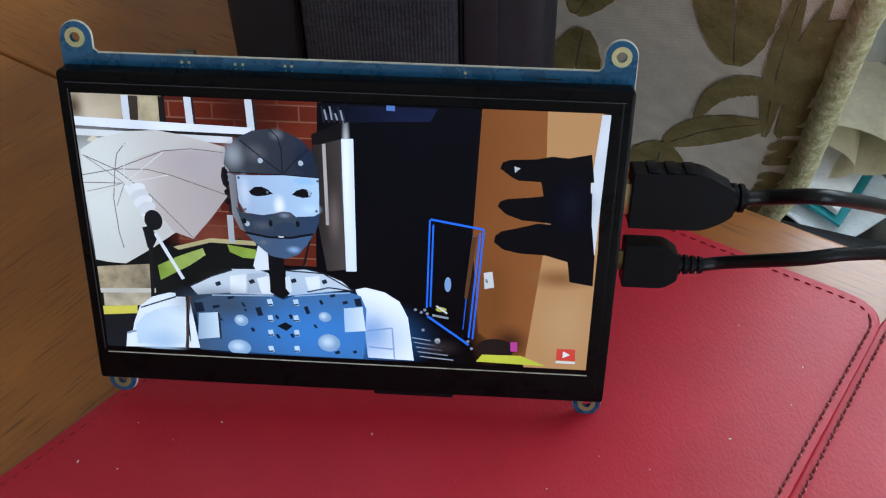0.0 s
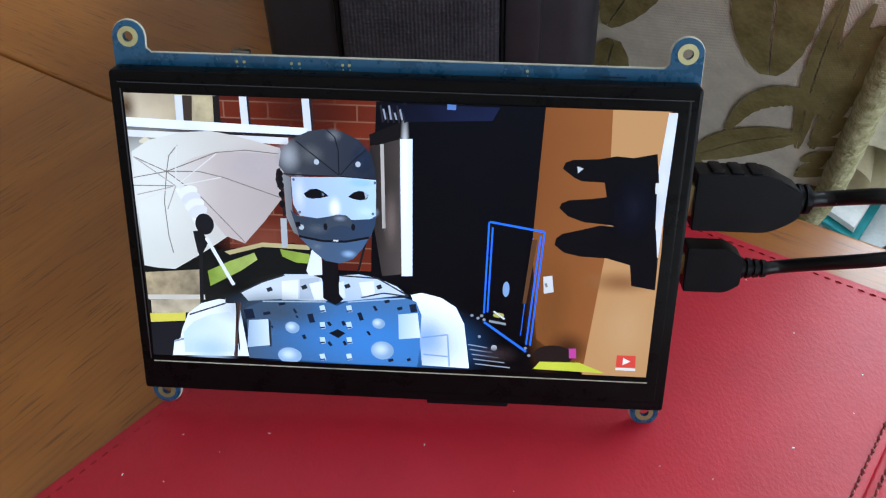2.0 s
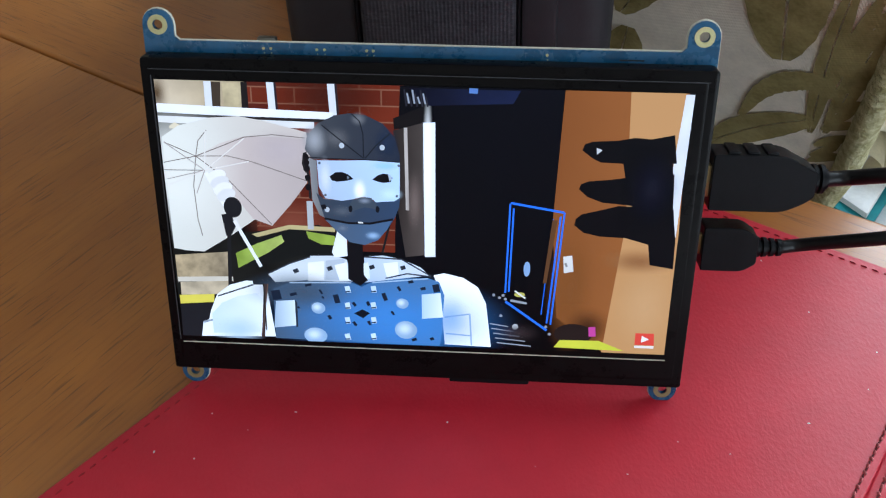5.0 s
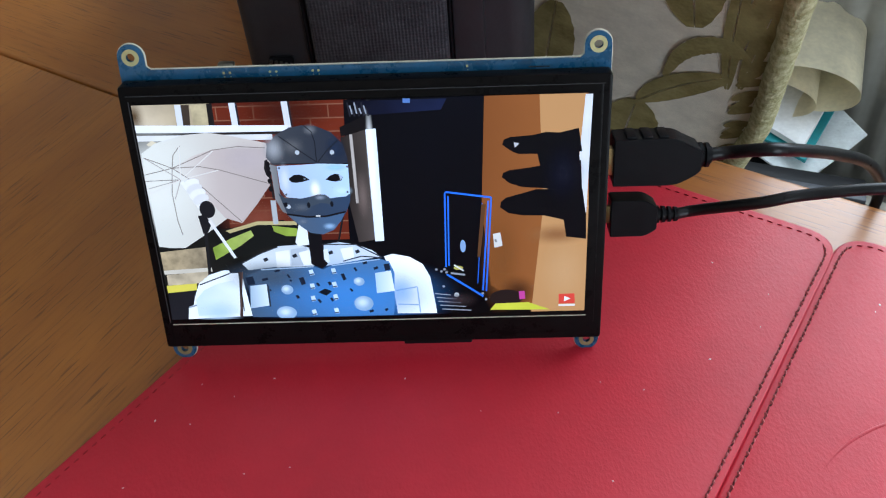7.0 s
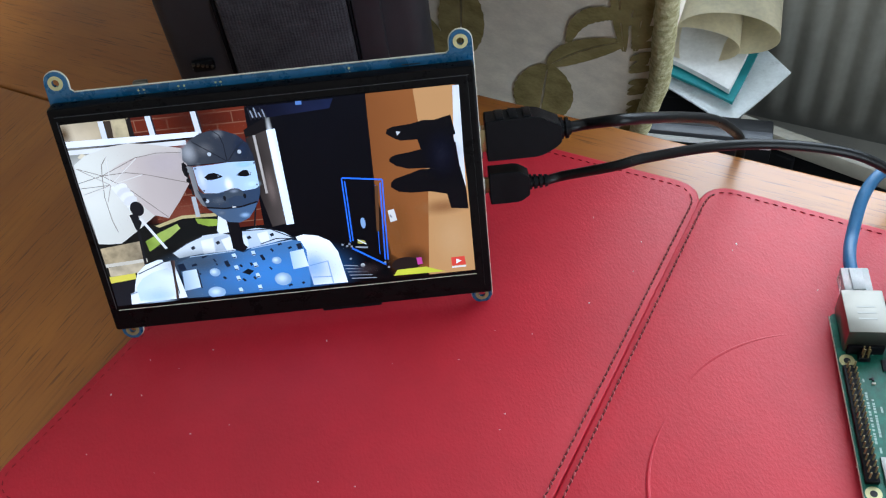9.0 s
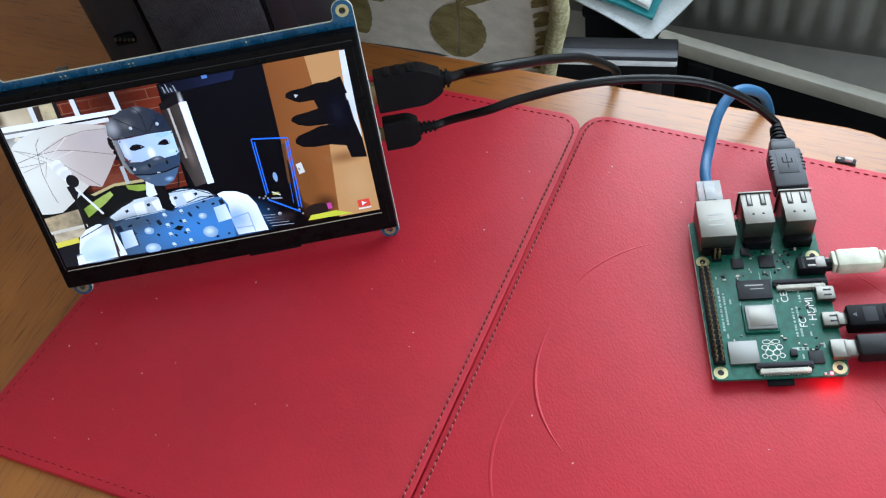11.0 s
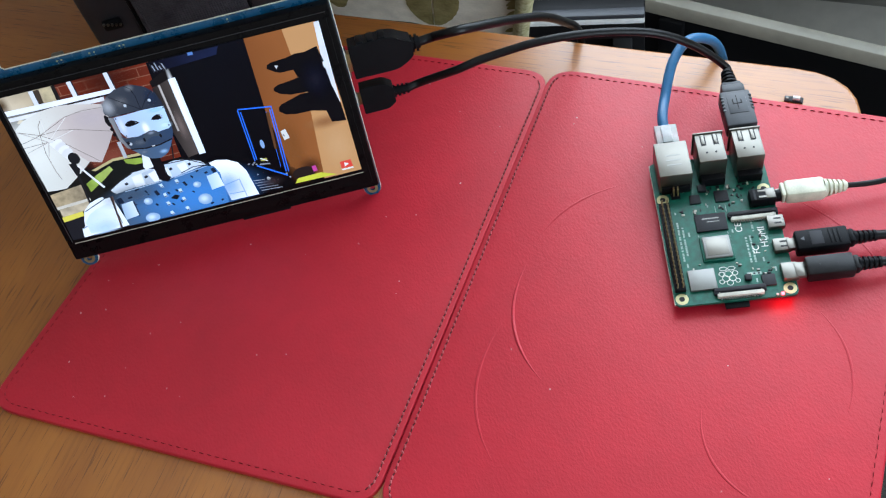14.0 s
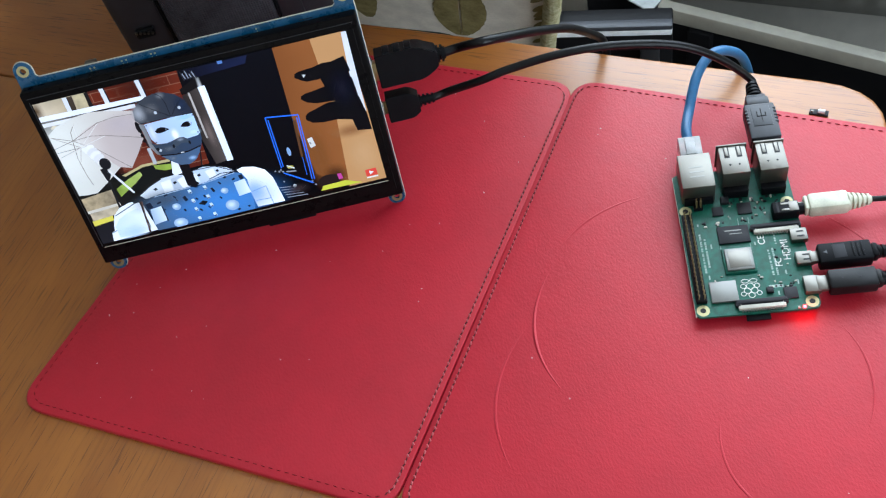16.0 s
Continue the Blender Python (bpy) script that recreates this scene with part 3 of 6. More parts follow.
def inset_sides(pts, dists):
    """A polygon drawn in by its own distance on each side; side i ends at corner i."""
    lines = []
    for i, d in enumerate(dists):
        a, b = Vector(pts[i - 1]), Vector(pts[i])
        u = (b - a).normalized()
        lines.append((a + Vector((-u.y, u.x)) * d, u))
    out = []
    for i in range(len(pts)):
        (p, u), (q, v) = lines[i], lines[(i + 1) % len(pts)]
        k = (q - p).cross(v) / u.cross(v)
        out.append(p + u * k)
    return out


def flap(pts, radii, sides):
    ob = part("flap", slab(rounded(pts, radii, 8), -0.003, 0.0, 0.0011, 3), RED, cover)
    rim = rounded(inset_sides(pts, sides), [max(r - 0.0036, 0.001) for r in radii], 8)
    line = [Vector((p.x, p.y, 0.0)) for p in rim]
    line.append(line[0])
    # stitches, laid along the rim
    bm, rim_bm, knots = bmesh.new(), bmesh.new(), bmesh.new()
    at = 0.0
    for a, b in zip(line, line[1:]):
        seg = (b - a).length
        d = (b - a).normalized() if seg > 1e-6 else Vector((1, 0, 0))
        beside = abs(((a + b) / 2 - Vector((0.1180, -0.0805, 0))).dot(Vector((0.838, -0.546, 0)))) < 0.0055   # next to the spine
        pitch, long, wide = (0.0031, 0.0021, 0.00042) if beside else (0.0042, 0.0028, 0.00028)
        while at < seg:
            c = a + d * at
            ang = math.atan2(d.y, d.x) + (0.35 if beside else 0.08) * math.sin(at * 900 + c.x * 300)
            m = Matrix.Translation((c.x, c.y, 0.0001)) @ Matrix.Rotation(ang, 4, "Z") @ Matrix.Diagonal((long / 2, wide, 0.0005, 1))
            bmesh.ops.create_icosphere(bm if beside else rim_bm, subdivisions=1, radius=1, matrix=m)
            if beside:
                c += d * (pitch / 2)
                bmesh.ops.create_icosphere(knots, subdivisions=1, radius=1, matrix=Matrix.Translation((c.x, c.y, 0.0002)) @ Matrix.Rotation(ang + 0.6, 4, "Z") @ Matrix.Diagonal((0.0010, 0.00055, 0.0009, 1)))
            at += pitch
        at -= seg
    part("spine_stitching", bm, THREAD, ob, "dark brown thread stitches")
    part("rim_stitching", rim_bm, RIM_THREAD, ob, "red brown thread stitches")
    part("beading", knots, KNOT, ob, "pale pink knots between the stitches")
    return ob


left_flap = flap(LEFT_FLAP, [0.016, 0.014, 0.016, 0.016], [0.0040, 0.0040, 0.0031, 0.0040])
right_flap = flap(RIGHT_FLAP, [0.014, 0.016, 0.016, 0.016], [0.0031, 0.0040, 0.0040, 0.0036])
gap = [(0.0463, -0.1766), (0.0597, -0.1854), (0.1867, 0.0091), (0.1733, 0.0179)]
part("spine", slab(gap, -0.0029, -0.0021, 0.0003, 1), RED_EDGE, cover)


def crease(cx, cy, r, a0, a1, width, height):
    """A raised ridge pressed into the leather by something round."""
    n = 40
    line = [Vector((cx + r * (1 + 0.03 * math.sin(3.0 * k / n)) * math.cos(radians(a0 + (a1 - a0) * k / n)),
                    cy + r * math.sin(radians(a0 + (a1 - a0) * k / n)), -height * 0.35)) for k in range(n + 1)]
    part("crease", tube(line, lambda f: width * (0.25 + math.sin(math.pi * f)), 8, height / width), RED, right_flap)


crease(0.1963, -0.1308, 0.0668, 140, 203, 0.0008, 0.00085)
crease(0.1975, -0.1200, 0.0612, 84, 142, 0.0006, 0.00026)
crease(0.1769, -0.1726, 0.0755, 130, 194, 0.0007, 0.00045)
crease(0.1545, -0.1749, 0.1463, 8, 36, 0.0006, 0.00030)
crease(0.2050, -0.1720, 0.0600, -40, 18, 0.0006, 0.00026)
crease(0.2350, -0.2050, 0.0420, 150, 235, 0.0006, 0.00024)

# ---- upright black case behind the display ----
def upright_case():
    ob = thing("padded_case", Matrix.Translation((0.000, 0.132, -0.003)), "black padded case with a mesh front standing on the table", "case")
    body = rounded([(-0.069, 0.0), (0.069, 0.0), (0.069, 0.040), (-0.069, 0.040)], [0.010, 0.014, 0.012, 0.012], 6)
    part("body", slab(body, 0.0, 0.24, 0.014, 4), CASE_SIDE, ob)
    part("mesh_panel", box(-0.036, 0.028, -0.0045, 0.004, 0.010, 0.225, 0.003, 3), CASE_MESH, ob, "dark mesh cloth panel")
    part("side_panel", box(0.030, 0.045, -0.0022, 0.004, 0.010, 0.225, 0.002, 2), CASE_SIDE, ob)
    part("seam", tube([Vector((-0.0375, -0.001, 0.01 + 0.0215 * k)) for k in range(11)], 0.0012, 8), BLACK, ob)
    part("seam", tube([Vector((0.029, -0.001, 0.01 + 0.0215 * k)) for k in range(11)], 0.0009, 8), BLACK, ob)
    zip_ob = part("zip_pull", box(-0.058, -0.046, -0.004, -0.0005, 0.036, 0.043, 0.0015), BLACK, ob, "shiny black zip pull")
    for k in range(5):
        part("stud", moved(cyl(0.0009, 0.0007, 0, 0.0012, 10), pose(-0.0565 + 0.0023 * k, -0.004, 0.0420 - 0.0006 * k, 90, 0, 0)), STEEL, zip_ob)


upright_case()

# ---- display ----
DISPLAY = pose(0, 0, 0.0600, -17.8, 0, 0) @ pose(0, 0, 0, 0, 1.67, 0)
display = thing("display_module", DISPLAY, "seven inch display with black bezel on a blue circuit board", "display")
TIP = pose(0, 0, 0, 90, 0, 0)   # a plate drawn in x, y stands up in x, z, its top towards the viewer


def plate(outline, d0, d1, bevel=0.0):
    """A plate of the display: drawn in its own plane, from depth d0 to d1 in front of the board."""
    return moved(slab(outline, d0, d1, bevel), TIP)


def board_outline():
    hx, ex, top, low = 0.0782, 0.0045, 0.0546, -0.0500
    pts = []
    # clockwise corners given counter-clockwise: lower edge, right ears, upper edge, left ears
    for sx, sy in ((1, -1), (1, 1), (-1, 1), (-1, -1)):
        base = top if sy > 0 else -low
        hy = 0.0591 if sy > 0 else 0.0572
        inner, outer = (hx - ex) * sx, (hx + ex) * sx
        arc = [(hx * sx + ex * math.cos(a) * sx, hy * sy + ex * math.sin(a) * sy) for a in [math.pi * k / 10 for k in range(11)]]
        ear = [(outer, base * sy)] + arc + [(inner, (base + 0.0012) * sy), (inner - 0.0014 * sx, base * sy)]
        pts += ear if (sx, sy) in ((1, 1), (-1, -1)) else ear[::-1]
    return pts


def pierced(outline, holes, r, d0, d1):
    """The board's plate with round holes through it."""
    bm = bmesh.new()
    for ring in [outline] + [[(cx + r * math.cos(2 * math.pi * k / 18), cz + r * math.sin(2 * math.pi * k / 18)) for k in range(18)] for cx, cz in holes]:
        vs = [bm.verts.new((x, z, d0)) for x, z in ring]
        for a, b in zip(vs, vs[1:] + vs[:1]):
            bm.edges.new((a, b))
    bmesh.ops.triangle_fill(bm, use_beauty=True, edges=bm.edges[:])
    top = bmesh.ops.extrude_face_region(bm, geom=bm.faces[:])
    bmesh.ops.translate(bm, vec=(0, 0, d1 - d0), verts=[g for g in top["geom"] if isinstance(g, bmesh.types.BMVert)])
    return moved(bm, TIP)


def washer(r0, r1, z0, z1, n=24):
    bm = bmesh.new()
    rings = [[bm.verts.new((r * math.cos(2 * math.pi * k / n), r * math.sin(2 * math.pi * k / n), z)) for k in range(n)] for r, z in ((r0, z0), (r0, z1), (r1, z1), (r1, z0))]
    for a, b in zip(rings, rings[1:] + rings[:1]):
        for k in range(n):
            bm.faces.new((a[k], a[(k + 1) % n], b[(k + 1) % n], b[k]))
    return bm


HOLES = [(sx * 0.0782, z) for sx in (-1, 1) for z in (0.0591, -0.0572)]
board = part("circuit_board", pierced(board_outline(), HOLES, 0.0015, 0.0, 0.0016), PCB_BLUE, display, "blue circuit board with four ears", smooth=False)
rim_line = [Vector((x, -0.0004, z)) for x, z in board_outline()]
part("board_edge", tube(rim_line + rim_line[:1], 0.00038, 6), PCB_EDGE, board, "pale cut edge of the board")
for sx in (-1, 1):
    for sz in (-1, 1):
        ez = 0.0591 if sz > 0 else -0.0572
        # the lower rings carry the panel's shade in their colour
        part("mounting_eyelet", moved(washer(0.0015, 0.0029, -0.0001, 0.0003), pose(sx * 0.0782, -0.0016, ez, 90, 0, 0)), PAD if sz > 0 else DARKENED_PAD, board, "tinned mounting ring")
for x in (-0.0476, -0.0455, -0.0320, -0.0298, -0.0175, -0.0156, 0.0344):
    part("solder_dot", moved(cyl(0.00045, 0.0004, 0, 0.0002, 10), pose(x, -0.0016, 0.0529, 90, 0, 0)), PAD, board)
    part("via", moved(cyl(0.0002, 0.0002, 0, 0.0002, 8), pose(x + 0.0002, -0.0016, 0.0516, 90, 0, 0)), PAD, board)
part("button", box(-0.0500, -0.0445, 0.0005, 0.0035, 0.0535, 0.0556, 0.0005), STEEL, board)
part("flash_line", box(0.055, 0.062, -0.0018, -0.0014, 0.0518, 0.0522), CHIP, board)

panel_pts = rounded([(-0.0825, -0.0523), (0.0825, -0.0523), (0.0825, 0.0512), (-0.0825, 0.0512)], 0.0012, 3)
panel = part("lcd_panel", plate(panel_pts, 0.0017, 0.0084, 0.0009), BEZEL, display, "black metal frame of the panel")
ring = [(-0.0825, -0.0523), (0.0825, -0.0523), (0.0825, 0.0512), (-0.0825, 0.0512)]
part("frame_step", plate(rounded(inset(ring, 0.0030), 0.001, 3), 0.0083, 0.0087, 0.0002), BEZEL, panel)
AX, AZ, AW, AH = -0.0013, 0.0027, 0.0772, 0.0422    # the lit area: middle, half width, half height
ay = -0.0090
part("bezel_line", box(AX - AW, AX + AW + 0.0005, -0.0089, -0.0086, -0.0420, -0.0417), PCB_EDGE, panel, "thin bright line under the picture")
part("bezel_seam", box(-0.080, 0.080, -0.0089, -0.0086, 0.0478, 0.0480), GREY_PLUG, panel)
part("bezel_seam", box(AX - AW - 0.001, AX - AW - 0.0007, -0.0089, -0.0086, -0.0410, 0.0460), GREY_PLUG, panel)
part("flex_tab", box(0.008, 0.034, -0.0072, -0.0016, -0.0542, -0.0520, 0.0006), BLACK, display, "black flex cable tab")
part("hdmi_socket", box(0.0745, 0.0836, 0.0002, 0.0058, 0.0075, 0.0225, 0.0006), STEEL, display)
part("usb_socket", box(0.0765, 0.0836, 0.0002, 0.0030, -0.0090, -0.0015, 0.0005), STEEL, display)

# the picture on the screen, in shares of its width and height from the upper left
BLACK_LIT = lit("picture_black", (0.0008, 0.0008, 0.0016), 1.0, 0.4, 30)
screen = part("screen", box(AX - AW, AX + AW, -0.0089, -0.0085, AZ - AH, AZ + AH), BLACK_LIT, display, "lit screen showing a white and grey robot bust")
LAYER = [0]


def on_screen(pts, color, strength=1.0, var=0.1, scale=90, name="picture_patch", material=None, to=None, way=0.0):
    """A flat patch of the picture; each lies a hair above the one before."""
    LAYER[0] += 1
    y = ay - 0.000004 * LAYER[0]
    bm = bmesh.new()
    bm.faces.new([bm.verts.new((AX + AW * (2 * min(max(u, 0), 1) - 1), y, AZ + AH * (1 - 2 * min(max(v, 0), 1)))) for u, v in pts])
    return part(name, bm, material or lit("picture_light", color, strength, var, scale, to, way), screen, smooth=False)


def blob(cu, cv, ru, rv, n=28, lean=0.0, a0=0, a1=360):
    """An oval on the screen; ru and rv are shares of its height."""
    out = []
    for k in range(n):
        a = radians(a0 + (a1 - a0) * k / (n if a1 - a0 == 360 else n - 1))
        x, y = ru * math.cos(a), rv * math.sin(a)
        c, s = math.cos(radians(lean)), math.sin(radians(lean))
        out.append((cu + (x * c - y * s) * AH / AW, cv + x * s + y * c))
    return out


def bar(u0, v0, u1, v1, w):
    d = Vector(((u1 - u0) * AW / AH, v1 - v0)).normalized()
    nx, ny = -d.y * w * AH / AW, d.x * w
    return [(u0 + nx, v0 + ny), (u1 + nx, v1 + ny), (u1 - nx, v1 - ny), (u0 - nx, v0 - ny)]


def brick_light():
    """Red bricks with pale joints, as the screen shows them."""
    m = lit("picture_bricks", (0.3, 0.05, 0.03), 1.0)
    n, l = m.node_tree.nodes, m.node_tree.links
    tex, mp = n.new("ShaderNodeTexBrick"), n.new("ShaderNodeMapping")
    mp.inputs["Rotation"].default_value[0] = radians(90)
    tex.inputs["Scale"].default_value = 62
    tex.inputs["Color1"].default_value, tex.inputs["Color2"].default_value = (0.155, 0.024, 0.011, 1), (0.075, 0.012, 0.008, 1)
    tex.inputs["Mortar"].default_value, tex.inputs["Mortar Size"].default_value = (0.22, 0.10, 0.07, 1), 0.014
    tex.inputs["Brick Width"].default_value, tex.inputs["Row Height"].default_value = 0.78, 0.30
    l.new(n["Texture Coordinate"].outputs["Object"], mp.inputs[0]), l.new(mp.outputs[0], tex.inputs[0])
    l.new(tex.outputs[0], n["Principled BSDF"].inputs["Emission Color"])
    return m


def soft_spot(u, v, ru, rv, color, strength=1.0):
    """A soft patch of light or shade in the picture, fading out towards its rim; ru and rv are shares of the height."""
    LAYER[0] += 1
    y = ay - 0.000004 * LAYER[0]
    m = lit("picture_soft", color, strength, 0.05, 60)
    n, l = m.node_tree.nodes, m.node_tree.links
    clear, mix, gr, mp, smooth = n.new("ShaderNodeBsdfTransparent"), n.new("ShaderNodeMixShader"), n.new("ShaderNodeTexGradient"), n.new("ShaderNodeMapping"), n.new("ShaderNodeMapRange")
    gr.gradient_type = "SPHERICAL"
    rx, rz = 2 * AH * ru, 2 * AH * rv
    cx, cz = AX + AW * (2 * u - 1), AZ + AH * (1 - 2 * v)
    mp.inputs["Location"].default_value, mp.inputs["Scale"].default_value = (-cx / rx, 0, -cz / rz), (1 / rx, 0, 1 / rz)
    smooth.interpolation_type = "SMOOTHSTEP"
    l.new(n["Texture Coordinate"].outputs["Object"], mp.inputs[0]), l.new(mp.outputs[0], gr.inputs[0]), l.new(gr.outputs[1], smooth.inputs[0])
    l.new(smooth.outputs[0], mix.inputs[0]), l.new(clear.outputs[0], mix.inputs[1]), l.new(n["Principled BSDF"].outputs[0], mix.inputs[2])
    l.new(mix.outputs[0], n["Material Output"].inputs["Surface"])
    k = AH / AW
    corners = [(u - ru * k, v + rv), (u + ru * k, v + rv), (u + ru * k, v - rv), (u - ru * k, v - rv)]
    bm = bmesh.new()
    bm.faces.new([bm.verts.new((AX + AW * (2 * min(max(a, 0), 1) - 1), y, AZ + AH * (1 - 2 * min(max(b, 0), 1)))) for a, b in corners])
    part("picture_patch", bm, m, screen, smooth=False)


# window frames and brick wall behind
on_screen([(0, 0), (0.17, 0), (0.165, 0.105), (0, 0.1)], (0.62, 0.52, 0.38), 1, 0.25, 60, to=(0.40, 0.32, 0.20))
on_screen([(0.097, 0.003), (0.126, 0.003), (0.122, 0.105), (0.092, 0.103)], (0.05, 0.035, 0.025))
on_screen([(0.128, 0.005), (0.164, 0.003), (0.162, 0.099), (0.130, 0.096)], (0.50, 0.42, 0.26), 1, 0.3, 200)
on_screen([(0.164, 0.001), (0.188, 0.002), (0.185, 0.102), (0.163, 0.099)], (0.012, 0.010, 0.010))
soft_spot(0.003, 0.049, 0.05, 0.1, (0.10, 0.06, 0.03), 1.0)
on_screen([(0.176, 0), (0.468, 0), (0.47, 0.62), (0.176, 0.62)], None, material=brick_light())
soft_spot(0.328, 0.040, 0.25, 0.16, (0.05, 0.008, 0.004), 1.0)
soft_spot(0.244, 0.518, 0.2, 0.12, (0.20, 0.05, 0.03), 1.0)
on_screen(bar(0.101, 0.002, 0.100, 0.123, 0.0125), (0.72, 0.76, 0.82), 1, 0.05)
on_screen(bar(0.219, -0.004, 0.221, 0.116, 0.0125), (0.72, 0.76, 0.82), 1, 0.05)
on_screen(bar(0.333, -0.009, 0.336, 0.110, 0.0125), (0.72, 0.76, 0.82), 1, 0.05)
on_screen(bar(0.228, -0.002, 0.230, 0.112, 0.004), (0.02, 0.015, 0.02))
on_screen(bar(0.342, -0.008, 0.345, 0.105, 0.004), (0.02, 0.015, 0.02))
on_screen(bar(-0.005, 0.100, 0.335, 0.116, 0.016), (0.88, 0.92, 1.0))
on_screen(bar(-0.002, 0.125, 0.326, 0.131, 0.006), (0.02, 0.015, 0.015))
on_screen(bar(-0.003, 0.140, 0.299, 0.148, 0.012), (0.78, 0.80, 0.82))
on_screen([(0.019, 0.166), (0.031, 0.150), (0.050, 0.169), (0.024, 0.190)], (0.72, 0.58, 0.34))
on_screen([(-0.000, 0.172), (0.036, 0.174), (0.299, 0.175), (0.280, 0.211), (0.001, 0.228)], (0.025, 0.020, 0.018))
# low wall, foliage and grass behind the umbrella
on_screen([(0, 0.60), (0.30, 0.52), (0.36, 0.60), (0.30, 0.75), (0, 0.86)], (0.008, 0.008, 0.007), 1, 0.4)
on_screen([(0.003, 0.660), (0.117, 0.639), (0.112, 0.751), (0.003, 0.766)], (0.46, 0.36, 0.22), 1, 0.35, 260, to=(0.30, 0.24, 0.16))
on_screen(bar(0.003, 0.760, 0.118, 0.750, 0.01), (0.62, 0.58, 0.50))
on_screen([(0.008, 0.771), (0.112, 0.759), (0.110, 0.813), (0.007, 0.825)], (0.50, 0.42, 0.30), 1, 0.3, 200)
on_screen([(0.003, 0.826), (0.076, 0.817), (0.074, 0.851), (0.003, 0.863)], (0.75, 0.66, 0.10))
on_screen([(0.003, 0.865), (0.074, 0.854), (0.044, 1.001), (0.001, 1.000)], (0.012, 0.012, 0.016))
on_screen([(0.153, 0.576), (0.240, 0.526), (0.283, 0.534), (0.336, 0.540), (0.329, 0.638), (0.259, 0.644), (0.181, 0.694), (0.131, 0.699)], (0.006, 0.007, 0.007))
on_screen([(0.164, 0.565), (0.240, 0.524), (0.331, 0.528), (0.331, 0.546), (0.240, 0.541), (0.174, 0.577)], (0.52, 0.44, 0.22))
on_screen([(0.128, 0.644), (0.173, 0.602), (0.223, 0.565), (0.228, 0.592), (0.194, 0.638), (0.131, 0.704)], (0.24, 0.36, 0.05), 1, 0.25, 120, to=(0.42, 0.52, 0.14))
on_screen([(0.273, 0.547), (0.330, 0.562), (0.334, 0.599), (0.303, 0.597), (0.277, 0.575)], (0.28, 0.40, 0.06), 1, 0.2, 120)
on_screen(bar(0.283, 0.429, 0.283, 0.539, 0.011), (0.45, 0.48, 0.52))
# photographer's umbrella with its ribs, lamp and stand
UMB = [(0.003, 0.205), (0.037, 0.162), (0.10, 0.130), (0.155, 0.122), (0.20, 0.135), (0.283, 0.173), (0.288, 0.25), (0.281, 0.33), (0.25, 0.40), (0.193, 0.48), (0.121, 0.575), (0.064, 0.642), (0.03, 0.640), (0.003, 0.632)]
on_screen(UMB, (0.74, 0.76, 0.71), 1, 0.04, 25, to=(0.62, 0.55, 0.51))
on_screen([(0.068, 0.270), (0.116, 0.221), (0.163, 0.194), (0.217, 0.193), (0.280, 0.198), (0.284, 0.280), (0.280, 0.360), (0.246, 0.444), (0.206, 0.530), (0.169, 0.505), (0.110, 0.354)], (0.66, 0.57, 0.54), 1, 0.04, 25, to=(0.50, 0.43, 0.42))
soft_spot(0.027, 0.333, 0.28, 0.3, (0.84, 0.85, 0.80), 1.0)
soft_spot(0.234, 0.240, 0.16, 0.1, (0.52, 0.45, 0.46), 1.0)
on_screen(bar(0.066, 0.272, 0.128, 0.268, 0.0016), (0.20, 0.17, 0.16))
on_screen(bar(0.128, 0.268, 0.173, 0.286, 0.0016), (0.20, 0.17, 0.16))
on_screen(bar(0.173, 0.286, 0.281, 0.353, 0.0016), (0.20, 0.17, 0.16))
on_screen(bar(0.066, 0.272, 0.163, 0.197, 0.0016), (0.20, 0.17, 0.16))
on_screen(bar(0.163, 0.197, 0.218, 0.185, 0.0016), (0.20, 0.17, 0.16))
on_screen(bar(0.218, 0.185, 0.280, 0.194, 0.0016), (0.20, 0.17, 0.16))
on_screen(bar(0.066, 0.272, 0.073, 0.215, 0.0016), (0.20, 0.17, 0.16))
on_screen(bar(0.073, 0.215, 0.091, 0.175, 0.0016), (0.20, 0.17, 0.16))
on_screen(bar(0.066, 0.272, 0.006, 0.223, 0.0016), (0.20, 0.17, 0.16))
on_screen(bar(0.066, 0.272, 0.001, 0.299, 0.0016), (0.20, 0.17, 0.16))
on_screen(bar(0.066, 0.272, 0.056, 0.385, 0.0016), (0.20, 0.17, 0.16))
on_screen(bar(0.056, 0.385, 0.058, 0.514, 0.0016), (0.20, 0.17, 0.16))
on_screen(bar(0.058, 0.514, 0.064, 0.578, 0.0016), (0.20, 0.17, 0.16))
on_screen(bar(0.066, 0.272, 0.128, 0.362, 0.0016), (0.20, 0.17, 0.16))
on_screen(bar(0.128, 0.362, 0.206, 0.525, 0.0016), (0.20, 0.17, 0.16))
on_screen(bar(0.081, 0.324, -0.000, 0.327, 0.0016), (0.20, 0.17, 0.16))
on_screen(bar(0.081, 0.324, 0.006, 0.223, 0.0018), (0.42, 0.38, 0.36))
on_screen(bar(0.081, 0.324, 0.089, 0.175, 0.0018), (0.78, 0.76, 0.74))
on_screen(bar(0.081, 0.324, 0.163, 0.201, 0.0018), (0.78, 0.76, 0.74))
on_screen(bar(0.081, 0.324, 0.169, 0.286, 0.0018), (0.78, 0.76, 0.74))
on_screen(bar(0.081, 0.324, 0.005, 0.361, 0.0018), (0.42, 0.38, 0.36))
on_screen(bar(0.081, 0.324, 0.006, 0.384, 0.0018), (0.78, 0.76, 0.74))
on_screen(bar(0.081, 0.324, 0.061, 0.412, 0.0018), (0.42, 0.38, 0.36))
on_screen(bar(0.083, 0.333, 0.121, 0.481, 0.007), (0.90, 0.92, 0.95))
